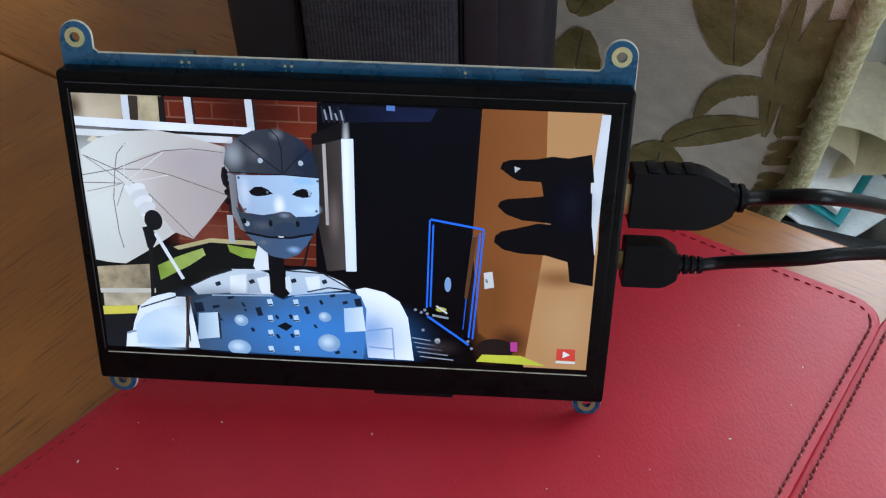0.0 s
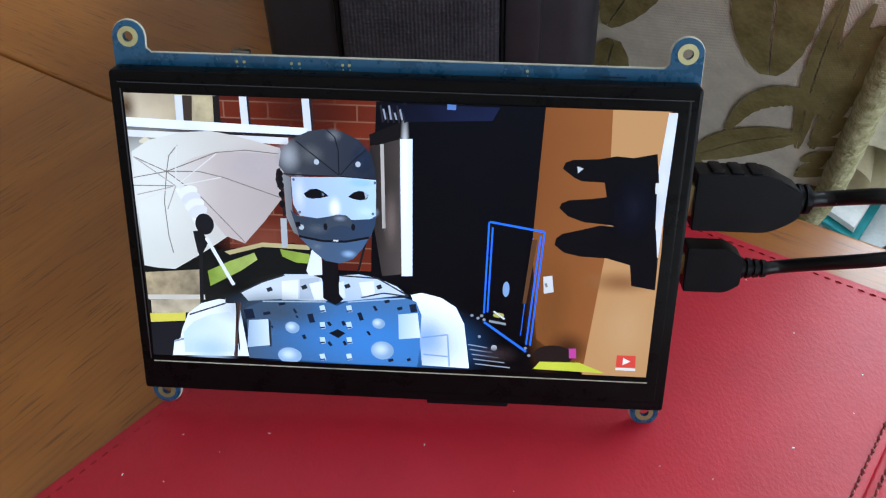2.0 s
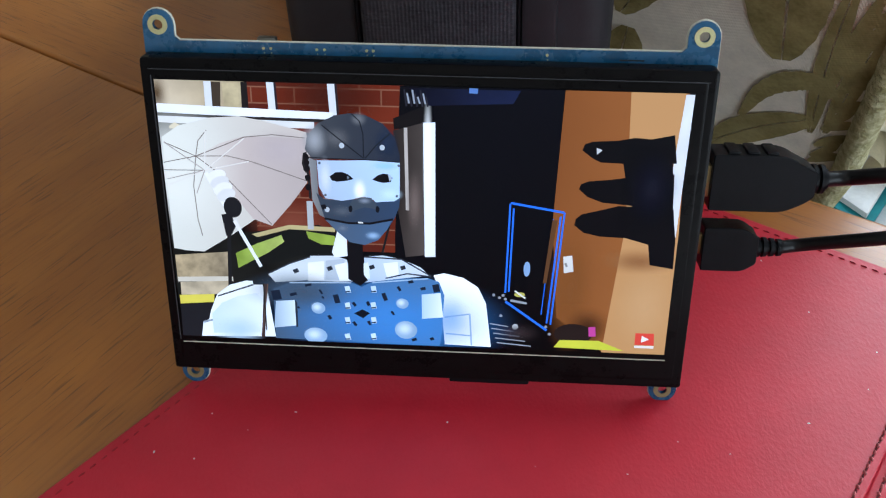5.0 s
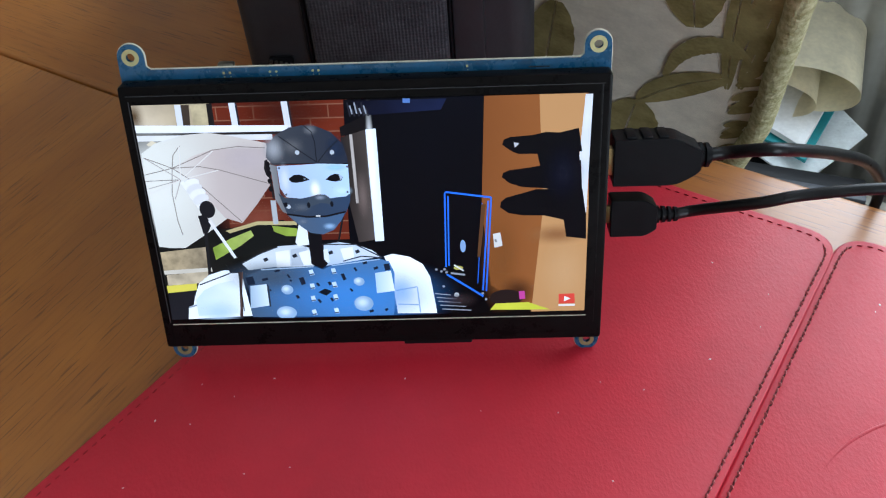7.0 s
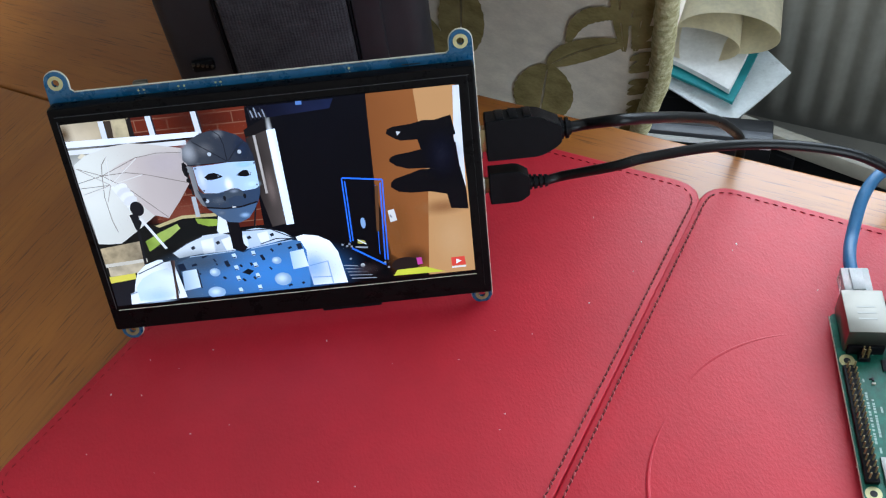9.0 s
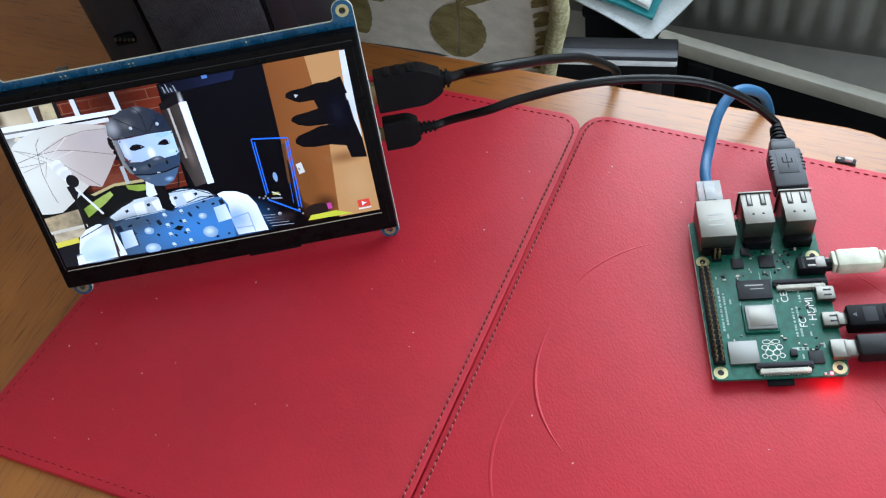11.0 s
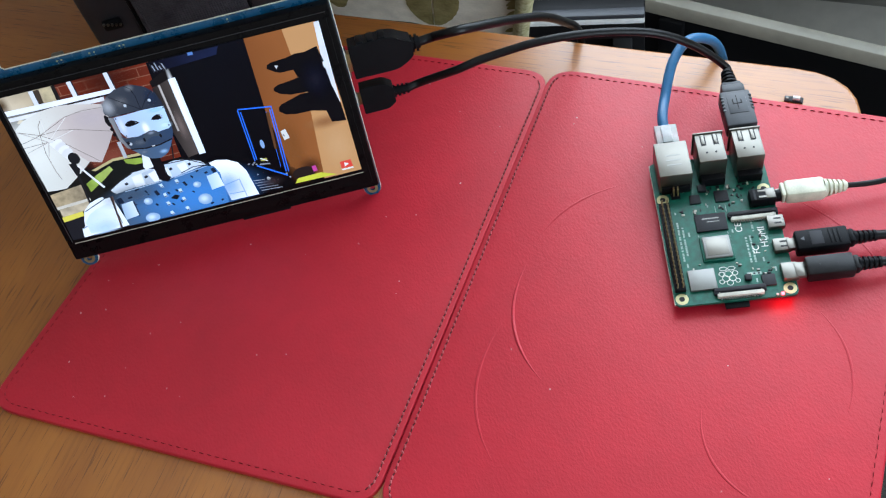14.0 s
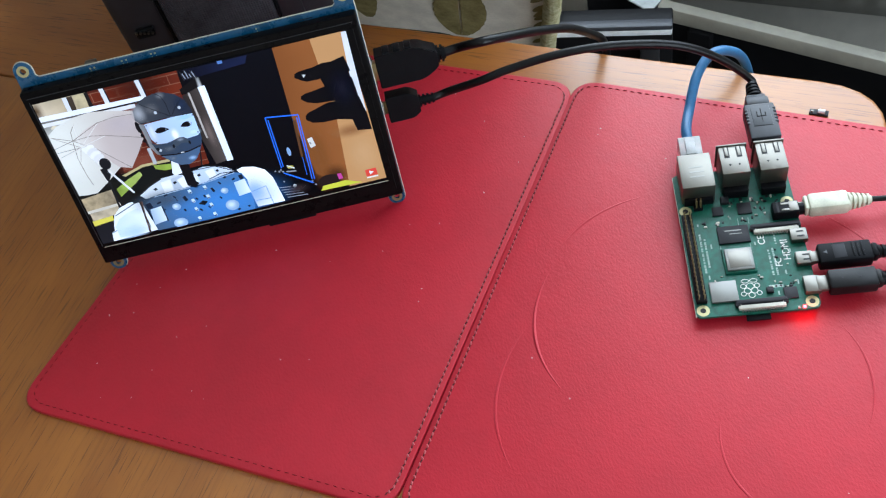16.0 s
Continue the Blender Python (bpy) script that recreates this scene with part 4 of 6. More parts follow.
on_screen(blob(0.103, 0.345, 0.036, 0.022, lean=-25), (0.88, 0.89, 0.90))
on_screen(blob(0.108, 0.368, 0.036, 0.022, lean=-25), (0.74, 0.75, 0.77))
on_screen(blob(0.114, 0.391, 0.036, 0.022, lean=-25), (0.88, 0.89, 0.90))
on_screen(blob(0.119, 0.415, 0.036, 0.022, lean=-25), (0.74, 0.75, 0.77))
on_screen(blob(0.130, 0.462, 0.033, 0.040, lean=0), (0.010, 0.010, 0.013))
on_screen([(0.106, 0.491), (0.125, 0.485), (0.133, 0.536), (0.122, 0.574), (0.112, 0.574)], (0.010, 0.010, 0.013))
on_screen(bar(0.119, 0.536, 0.111, 0.779, 0.007), (0.012, 0.012, 0.014))
on_screen(bar(0.131, 0.514, 0.178, 0.695, 0.0065), (0.86, 0.90, 0.95))
# dark cabinet, steel panel, white post, shelf clutter
on_screen([(0.462, 0.0), (0.765, 0.0), (0.757, 0.48), (0.778, 0.83), (0.80, 1), (0.45, 1), (0.45, 0.56)], (0.0004, 0.0004, 0.0008), 1, 0.5, 20, to=(0.0008, 0.0012, 0.004), way=90)
on_screen([(0.449, 0.157), (0.506, 0.126), (0.510, 0.624), (0.471, 0.635), (0.453, 0.409)], (0.022, 0.016, 0.015), 1, 0.3, 30, to=(0.075, 0.060, 0.055))
on_screen(bar(0.472, 0.146, 0.475, 0.451, 0.006), (0.50, 0.46, 0.44))
soft_spot(0.489, 0.421, 0.035, 0.14, (0.16, 0.12, 0.11), 1.0)
on_screen([(0.449, 0.114), (0.509, 0.065), (0.513, 0.120), (0.450, 0.154)], (0.006, 0.005, 0.006))
on_screen([(0.505, 0.126), (0.528, 0.124), (0.530, 0.630), (0.509, 0.632)], (0.80, 0.88, 1.0), 1.1, 0.04)
soft_spot(0.514, 0.265, 0.02, 0.28, (0.95, 0.98, 1.0), 1.2)
on_screen([(0.478, 0.006), (0.685, 0.006), (0.672, 0.052), (0.515, 0.066)], (0.004, 0.006, 0.022), 1, 0.5, 30, to=(0.008, 0.014, 0.05))
for k in range(9):
    on_screen(bar(0.470 + 0.005 * k, 0.012 + 0.012 * (k % 3), 0.474 + 0.005 * k, 0.070 - 0.010 * (k % 2), 0.003), (0.30, 0.34, 0.42) if k % 2 else (0.02, 0.02, 0.03))
on_screen(bar(0.590, 0.010, 0.606, 0.011, 0.009), (0.10, 0.22, 0.55))
# cardboard box and the reaching dark gripper
on_screen([(0.766, 0.0), (0.99, 0.0), (1.0, 0.5), (1.0, 1), (0.875, 1), (0.776, 0.86), (0.757, 0.48)], (0.24, 0.075, 0.020), 1, 0.10, 18, to=(0.36, 0.125, 0.036))
soft_spot(0.80, 0.75, 0.10, 0.30, (0.22, 0.075, 0.02))
soft_spot(0.84, 0.90, 0.10, 0.10, (0.06, 0.02, 0.008))
on_screen([(0.885, 0.0), (0.985, 0.0), (1.0, 0.5), (1.0, 1), (0.872, 1), (0.897, 0.49)], (0.56, 0.29, 0.12), 1, 0.06, 14, to=(0.36, 0.135, 0.045), way=-90)
soft_spot(0.95, 0.80, 0.14, 0.22, (0.60, 0.34, 0.16))
soft_spot(0.93, 0.62, 0.16, 0.06, (0.30, 0.13, 0.05))
on_screen([(0.984, 0.004), (1, 0.004), (0.995, 0.53), (0.966, 0.53)], (0.74, 0.78, 0.84))
FING = (0.0015, 0.0015, 0.003)
on_screen([(0.804, 0.208), (0.808, 0.186), (0.822, 0.176), (0.87, 0.170), (0.90, 0.158), (0.93, 0.162), (0.972, 0.145), (0.981, 0.246), (0.89, 0.252), (0.84, 0.250), (0.826, 0.238)], FING)
on_screen([(0.803, 0.35), (0.806, 0.332), (0.820, 0.320), (0.86, 0.312), (0.90, 0.300), (0.979, 0.285), (0.984, 0.42), (0.88, 0.402), (0.85, 0.398), (0.82, 0.378)], FING)
on_screen([(0.799, 0.487), (0.801, 0.462), (0.812, 0.444), (0.85, 0.425), (0.881, 0.408), (0.985, 0.415), (0.996, 0.547), (0.951, 0.556), (0.90, 0.53), (0.85, 0.527), (0.818, 0.515)], FING)
on_screen([(0.88, 0.235), (0.972, 0.20), (0.988, 0.53), (0.90, 0.40)], FING)
on_screen([(0.942, 0.53), (0.995, 0.52), (0.997, 0.645), (0.951, 0.632)], FING)
on_screen([(0.830, 0.198), (0.842, 0.205), (0.832, 0.222)], (0.6, 0.62, 0.66))
soft_spot(0.94, 0.34, 0.10, 0.16, (0.004, 0.005, 0.014))
# desk tool with thin blue rails
for u0, v0, u1, v1, w in ((0.674, 0.412, 0.671, 0.765, 0.0032), (0.681, 0.430, 0.678, 0.760, 0.0032), (0.675, 0.410, 0.778, 0.440, 0.0042), (0.779, 0.44, 0.765, 0.89, 0.0032), (0.772, 0.455, 0.757, 0.885, 0.0032), (0.758, 0.465, 0.745, 0.85, 0.0016), (0.672, 0.80, 0.758, 0.915, 0.0045)):
    on_screen(bar(u0, v0, u1, v1, w), (0.02, 0.16, 0.85), 1.1)
on_screen([(0.7565, 0.47), (0.7665, 0.47), (0.752, 0.72), (0.745, 0.72)], (0.12, 0.05, 0.02))
on_screen(blob(0.712, 0.665, 0.012, 0.030), (0.24, 0.40, 0.68))
on_screen(blob(0.700, 0.770, 0.020, 0.010), (0.50, 0.46, 0.10))
on_screen(bar(0.690, 0.755, 0.712, 0.785, 0.0032), (0.75, 0.78, 0.80))
on_screen(bar(0.682, 0.795, 0.715, 0.805, 0.0045), (0.30, 0.33, 0.38))
on_screen(blob(0.694, 0.905, 0.011, 0.012), (0.6, 0.63, 0.68))
for k in range(5):
    on_screen(bar(0.642 + 0.004 * k, 0.895 + 0.020 * k, 0.680 + 0.012 * k, 0.905 + 0.020 * k, 0.0022), (0.34, 0.37, 0.45))
for u, v in ((0.667, 0.775), (0.660, 0.785), (0.756, 0.90), (0.764, 0.93), (0.664, 0.86), (0.648, 0.775), (0.672, 0.79)):
    on_screen(blob(u, v, 0.006, 0.006, 10), (0.28, 0.30, 0.36))
soft_spot(0.700, 0.93, 0.10, 0.05, (0.03, 0.02, 0.022))
on_screen([(0.782, 0.61), (0.799, 0.604), (0.804, 0.668), (0.785, 0.676)], (0.70, 0.71, 0.72))
on_screen(bar(0.787, 0.635, 0.790, 0.65, 0.004), (0.25, 0.25, 0.25))
on_screen(blob(0.812, 0.925, 0.072, 0.042), (0.018, 0.010, 0.009))
on_screen([(0.774, 0.985), (0.786, 0.953), (0.865, 0.950), (0.918, 0.99)], (0.62, 0.64, 0.06))
on_screen([(0.842, 0.893), (0.856, 0.892), (0.858, 0.932), (0.844, 0.934)], (0.55, 0.06, 0.32))
# robot bust: shoulders, collar, chest plate, neck, head
on_screen([(0.042, 0.996), (0.048, 0.936), (0.061, 0.922), (0.066, 0.887), (0.082, 0.816), (0.111, 0.773), (0.146, 0.753), (0.159, 0.754), (0.159, 0.769), (0.184, 0.767), (0.188, 0.795), (0.199, 0.986)], (0.86, 0.93, 1.0), 1.05, 0.05, 60)
on_screen([(0.068, 0.898), (0.091, 0.850), (0.126, 0.818), (0.166, 0.803), (0.176, 0.830), (0.168, 0.971), (0.068, 0.981)], (0.62, 0.78, 0.94), 1, 0.08, 60, to=(0.80, 0.90, 1.0))
soft_spot(0.120, 0.964, 0.12, 0.08, (0.50, 0.68, 0.88), 1.0)
on_screen(bar(0.084, 0.822, 0.159, 0.769, 0.003), (0.05, 0.05, 0.06))
on_screen(bar(0.048, 0.936, 0.068, 0.924, 0.004), (0.30, 0.36, 0.44))
on_screen([(0.527, 0.703), (0.548, 0.693), (0.586, 0.709), (0.616, 0.745), (0.633, 0.810), (0.638, 0.878), (0.646, 0.995), (0.551, 0.991), (0.541, 0.774)], (0.90, 0.95, 1.0), 1.15, 0.04, 60)
soft_spot(0.566, 0.873, 0.07, 0.1, (0.62, 0.80, 1.0), 1.0)
on_screen(bar(0.550, 0.875, 0.601, 0.858, 0.003), (0.40, 0.52, 0.68))
on_screen(bar(0.553, 0.944, 0.606, 0.950, 0.003), (0.40, 0.52, 0.68))
on_screen(bar(0.601, 0.858, 0.606, 0.991, 0.003), (0.42, 0.55, 0.70))
on_screen([(0.191, 0.721), (0.236, 0.676), (0.280, 0.642), (0.329, 0.638), (0.353, 0.652), (0.363, 0.740), (0.206, 0.757)], (0.70, 0.78, 0.84), 1, 0.06, 60, to=(0.58, 0.66, 0.76))
on_screen([(0.274, 0.670), (0.307, 0.661), (0.305, 0.739), (0.273, 0.744)], (0.90, 0.95, 0.98))
on_screen([(0.310, 0.659), (0.348, 0.649), (0.349, 0.735), (0.308, 0.737)], (0.48, 0.56, 0.66))
on_screen([(0.328, 0.676), (0.353, 0.663), (0.354, 0.704), (0.357, 0.737), (0.337, 0.739)], (0.92, 0.96, 1.0))
on_screen([(0.388, 0.638), (0.426, 0.630), (0.463, 0.643), (0.500, 0.672), (0.519, 0.704), (0.441, 0.727), (0.387, 0.743)], (0.52, 0.64, 0.78), 1, 0.06, 60, to=(0.70, 0.80, 0.92))
on_screen([(0.426, 0.662), (0.455, 0.654), (0.457, 0.709), (0.433, 0.717)], (0.86, 0.93, 1.0))
on_screen([(0.385, 0.666), (0.396, 0.659), (0.399, 0.725), (0.387, 0.732)], (0.80, 0.90, 0.96))
on_screen(bar(0.244, 0.709, 0.254, 0.701, 0.008), (0.02, 0.025, 0.035))
on_screen(bar(0.313, 0.694, 0.323, 0.686, 0.008), (0.02, 0.025, 0.035))
on_screen(bar(0.398, 0.682, 0.408, 0.675, 0.008), (0.02, 0.025, 0.035))
on_screen(bar(0.461, 0.680, 0.470, 0.673, 0.008), (0.02, 0.025, 0.035))
on_screen(bar(0.191, 0.721, 0.236, 0.676, 0.0028), (0.03, 0.035, 0.045))
on_screen(bar(0.236, 0.676, 0.280, 0.645, 0.0028), (0.03, 0.035, 0.045))
on_screen(bar(0.388, 0.638, 0.463, 0.643, 0.0028), (0.03, 0.035, 0.045))
on_screen(bar(0.463, 0.643, 0.522, 0.707, 0.0028), (0.03, 0.035, 0.045))
on_screen(bar(0.430, 0.722, 0.474, 0.700, 0.0028), (0.03, 0.035, 0.045))
on_screen(bar(0.474, 0.700, 0.522, 0.709, 0.0028), (0.03, 0.035, 0.045))
on_screen(bar(0.206, 0.757, 0.273, 0.744, 0.0028), (0.03, 0.035, 0.045))
on_screen([(0.200, 0.782), (0.234, 0.754), (0.289, 0.743), (0.360, 0.743), (0.381, 0.760), (0.403, 0.739), (0.463, 0.720), (0.516, 0.715), (0.538, 0.729), (0.549, 0.784), (0.543, 0.980), (0.540, 0.998), (0.199, 0.992)], (0.055, 0.105, 0.185), 1, 0.08, 40, to=(0.070, 0.200, 0.440))
soft_spot(0.441, 0.900, 0.5, 0.22, (0.05, 0.24, 0.66), 1.0)
soft_spot(0.255, 0.789, 0.25, 0.1, (0.05, 0.085, 0.14), 1.0)
on_screen(bar(0.234, 0.754, 0.360, 0.745, 0.0025), (0.34, 0.46, 0.60))
on_screen(bar(0.403, 0.742, 0.516, 0.717, 0.0025), (0.34, 0.50, 0.72))
on_screen([(0.204, 0.833), (0.243, 0.826), (0.244, 0.934), (0.197, 0.947)], (0.34, 0.48, 0.64), 1, 0.05, 60, to=(0.70, 0.84, 0.96))
on_screen([(0.243, 0.826), (0.248, 0.835), (0.247, 0.939), (0.243, 0.942)], (0.02, 0.03, 0.05))
on_screen([(0.503, 0.783), (0.541, 0.774), (0.547, 0.875), (0.504, 0.885)], (0.46, 0.66, 0.90), 1, 0.05, 60, to=(0.82, 0.93, 1.0))
on_screen(blob(0.291, 0.856, 0.026, 0.024, lean=0), (0.26, 0.42, 0.64))
soft_spot(0.288, 0.852, 0.026, 0.024, (0.66, 0.82, 0.98), 1.0)
on_screen(blob(0.464, 0.824, 0.023, 0.021, lean=0), (0.26, 0.42, 0.64))
soft_spot(0.461, 0.820, 0.023, 0.021, (0.66, 0.82, 0.98), 1.0)
on_screen(blob(0.283, 0.974, 0.044, 0.034, lean=0), (0.26, 0.42, 0.64))
soft_spot(0.280, 0.969, 0.044, 0.034, (0.66, 0.82, 0.98), 1.0)
on_screen(blob(0.471, 0.935, 0.042, 0.038, lean=0), (0.26, 0.42, 0.64))
soft_spot(0.468, 0.930, 0.042, 0.038, (0.66, 0.82, 0.98), 1.0)
on_screen(bar(0.348, 0.775, 0.358, 0.771, 0.0135), (0.60, 0.78, 0.95))
on_screen(bar(0.348, 0.784, 0.358, 0.780, 0.003), (0.02, 0.04, 0.09))
on_screen(bar(0.401, 0.770, 0.411, 0.767, 0.0135), (0.60, 0.78, 0.95))
on_screen(bar(0.401, 0.779, 0.411, 0.776, 0.003), (0.02, 0.04, 0.09))
on_screen(bar(0.347, 0.843, 0.357, 0.840, 0.0135), (0.60, 0.78, 0.95))
on_screen(bar(0.347, 0.852, 0.357, 0.849, 0.003), (0.02, 0.04, 0.09))
on_screen(bar(0.400, 0.838, 0.410, 0.834, 0.0135), (0.60, 0.78, 0.95))
on_screen(bar(0.400, 0.847, 0.410, 0.844, 0.003), (0.02, 0.04, 0.09))
on_screen(bar(0.346, 0.905, 0.356, 0.902, 0.0135), (0.60, 0.78, 0.95))
on_screen(bar(0.346, 0.914, 0.356, 0.911, 0.003), (0.02, 0.04, 0.09))
on_screen(bar(0.400, 0.900, 0.410, 0.897, 0.0135), (0.60, 0.78, 0.95))
on_screen(bar(0.400, 0.909, 0.410, 0.906, 0.003), (0.02, 0.04, 0.09))
on_screen(bar(0.345, 0.976, 0.355, 0.972, 0.0135), (0.60, 0.78, 0.95))
on_screen(bar(0.345, 0.985, 0.355, 0.982, 0.003), (0.02, 0.04, 0.09))
on_screen(bar(0.399, 0.970, 0.409, 0.967, 0.0135), (0.60, 0.78, 0.95))
on_screen(bar(0.399, 0.979, 0.409, 0.976, 0.003), (0.02, 0.04, 0.09))
on_screen([(0.364, 0.872), (0.382, 0.854), (0.397, 0.869), (0.383, 0.891)], (0.004, 0.007, 0.014))
on_screen(bar(0.197, 0.810, 0.215, 0.804, 0.02), (0.008, 0.016, 0.036))
on_screen(bar(0.234, 0.804, 0.248, 0.798, 0.006), (0.008, 0.016, 0.036))
on_screen(bar(0.266, 0.763, 0.279, 0.757, 0.005), (0.008, 0.016, 0.036))
on_screen(bar(0.296, 0.789, 0.300, 0.785, 0.01), (0.008, 0.016, 0.036))
on_screen(bar(0.324, 0.816, 0.335, 0.811, 0.018), (0.008, 0.016, 0.036))
on_screen(bar(0.363, 0.836, 0.368, 0.830, 0.009), (0.008, 0.016, 0.036))
on_screen(bar(0.391, 0.831, 0.397, 0.826, 0.009), (0.008, 0.016, 0.036))
on_screen(bar(0.363, 0.919, 0.368, 0.913, 0.01), (0.008, 0.016, 0.036))
on_screen(bar(0.393, 0.913, 0.398, 0.908, 0.009), (0.008, 0.016, 0.036))
on_screen(bar(0.424, 0.800, 0.432, 0.795, 0.016), (0.008, 0.016, 0.036))
on_screen(bar(0.455, 0.764, 0.460, 0.759, 0.01), (0.008, 0.016, 0.036))
on_screen(bar(0.476, 0.734, 0.486, 0.729, 0.006), (0.008, 0.016, 0.036))
on_screen(bar(0.501, 0.761, 0.511, 0.755, 0.006), (0.008, 0.016, 0.036))
on_screen(bar(0.526, 0.757, 0.539, 0.752, 0.016), (0.008, 0.016, 0.036))
on_screen(bar(0.442, 0.867, 0.446, 0.862, 0.009), (0.008, 0.016, 0.036))
on_screen(bar(0.311, 0.895, 0.317, 0.889, 0.009), (0.008, 0.016, 0.036))
on_screen(bar(0.249, 0.858, 0.252, 0.853, 0.005), (0.008, 0.016, 0.036))
on_screen(bar(0.300, 0.812, 0.303, 0.807, 0.005), (0.008, 0.016, 0.036))
on_screen(bar(0.483, 0.977, 0.493, 0.971, 0.006), (0.008, 0.016, 0.036))
on_screen(bar(0.521, 0.971, 0.528, 0.965, 0.006), (0.008, 0.016, 0.036))
on_screen(bar(0.185, 0.761, 0.173, 0.988, 0.006), (0.05, 0.03, 0.03))
on_screen(bar(0.190, 0.761, 0.170, 0.983, 0.0025), (0.10, 0.06, 0.05))
on_screen(bar(0.181, 0.761, 0.181, 0.958, 0.0025), (0.02, 0.02, 0.02))
on_screen([(0.336, 0.540), (0.354, 0.549), (0.355, 0.636), (0.329, 0.643), (0.324, 0.622)], (0.84, 0.90, 0.96))
on_screen([(0.356, 0.571), (0.386, 0.574), (0.387, 0.710), (0.395, 0.731), (0.379, 0.755), (0.355, 0.729)], (0.004, 0.004, 0.006))
on_screen(bar(0.439, 0.511, 0.425, 0.619, 0.004), (0.010, 0.010, 0.012))
on_screen([(0.280, 0.232), (0.285, 0.184), (0.307, 0.136), (0.339, 0.107), (0.367, 0.098), (0.398, 0.104), (0.430, 0.132), (0.452, 0.181), (0.461, 0.241), (0.461, 0.269), (0.397, 0.262), (0.293, 0.266)], (0.055, 0.062, 0.075), 1, 0.06, 60, to=(0.018, 0.026, 0.048))
soft_spot(0.299, 0.197, 0.055, 0.075, (0.34, 0.36, 0.40), 1.0)
soft_spot(0.341, 0.188, 0.06, 0.05, (0.11, 0.115, 0.13), 1.0)
soft_spot(0.384, 0.118, 0.035, 0.03, (0.16, 0.17, 0.19), 1.0)
soft_spot(0.436, 0.202, 0.05, 0.07, (0.016, 0.028, 0.060), 1.0)
on_screen([(0.278, 0.239), (0.287, 0.263), (0.301, 0.272), (0.302, 0.392), (0.316, 0.492), (0.303, 0.478), (0.290, 0.421), (0.288, 0.308)], (0.30, 0.31, 0.33), 1, 0.05, 60, to=(0.12, 0.13, 0.15))
on_screen([(0.298, 0.392), (0.312, 0.414), (0.348, 0.420), (0.392, 0.405), (0.414, 0.419), (0.450, 0.415), (0.461, 0.401), (0.459, 0.437), (0.450, 0.481), (0.435, 0.526), (0.416, 0.569), (0.390, 0.589), (0.361, 0.580), (0.339, 0.545), (0.325, 0.520), (0.312, 0.485)], (0.040, 0.055, 0.080), 1, 0.06, 60, to=(0.030, 0.060, 0.125))
soft_spot(0.348, 0.460, 0.055, 0.03, (0.085, 0.105, 0.14), 1.0)
on_screen([(0.312, 0.492), (0.358, 0.507), (0.402, 0.506), (0.446, 0.485), (0.435, 0.526), (0.416, 0.569), (0.390, 0.589), (0.361, 0.580), (0.339, 0.545)], (0.075, 0.115, 0.180), 1, 0.06, 60, to=(0.060, 0.130, 0.260))
soft_spot(0.407, 0.551, 0.035, 0.02, (0.30, 0.48, 0.75), 1.0)
soft_spot(0.347, 0.526, 0.03, 0.02, (0.13, 0.17, 0.24), 1.0)
on_screen(bar(0.312, 0.490, 0.358, 0.505, 0.0042), (0.006, 0.006, 0.010))
on_screen(bar(0.358, 0.505, 0.402, 0.504, 0.0042), (0.006, 0.006, 0.010))
on_screen(bar(0.402, 0.504, 0.447, 0.485, 0.0042), (0.006, 0.006, 0.010))
on_screen(bar(0.378, 0.501, 0.388, 0.502, 0.003), (0.7, 0.72, 0.75))
on_screen([(0.302, 0.271), (0.351, 0.269), (0.397, 0.265), (0.461, 0.270), (0.461, 0.324), (0.460, 0.402), (0.450, 0.415), (0.414, 0.421), (0.405, 0.406), (0.388, 0.401), (0.370, 0.412), (0.348, 0.420), (0.316, 0.412), (0.304, 0.370)], (0.44, 0.56, 0.76), 1, 0.05, 40, to=(0.52, 0.74, 0.98))
soft_spot(0.317, 0.334, 0.03, 0.09, (0.66, 0.74, 0.86), 1.0)
soft_spot(0.383, 0.379, 0.03, 0.055, (0.98, 1.0, 1.0), 1.1)
soft_spot(0.432, 0.284, 0.06, 0.02, (0.34, 0.62, 0.95), 1.0)
soft_spot(0.443, 0.389, 0.05, 0.03, (0.62, 0.84, 1.0), 1.0)
on_screen([(0.368, 0.415), (0.385, 0.404), (0.403, 0.404), (0.414, 0.423), (0.419, 0.455), (0.406, 0.445), (0.392, 0.442), (0.366, 0.459), (0.361, 0.441)], (0.050, 0.070, 0.100))
soft_spot(0.392, 0.417, 0.03, 0.015, (0.22, 0.26, 0.34), 1.0)
on_screen(blob(0.364, 0.450, 0.007, 0.013, lean=0), (0.006, 0.008, 0.014))
on_screen(blob(0.417, 0.448, 0.007, 0.013, lean=0), (0.006, 0.008, 0.014))
on_screen([(0.325, 0.330), (0.337, 0.313), (0.350, 0.311), (0.362, 0.320), (0.372, 0.336), (0.357, 0.344), (0.340, 0.348), (0.330, 0.344)], (0.004, 0.004, 0.006))
on_screen([(0.408, 0.336), (0.418, 0.320), (0.429, 0.312), (0.439, 0.315), (0.447, 0.328), (0.443, 0.343), (0.430, 0.347), (0.418, 0.343)], (0.004, 0.004, 0.006))
on_screen([(0.438, 0.316), (0.444, 0.320), (0.446, 0.332), (0.441, 0.342), (0.440, 0.329)], (0.42, 0.52, 0.62))
on_screen([(0.359, 0.325), (0.364, 0.329), (0.362, 0.336), (0.359, 0.335)], (0.16, 0.2, 0.26))
on_screen(bar(0.371, 0.099, 0.386, 0.125, 0.0018), (0.008, 0.010, 0.016))
on_screen(bar(0.386, 0.125, 0.392, 0.171, 0.0018), (0.008, 0.010, 0.016))
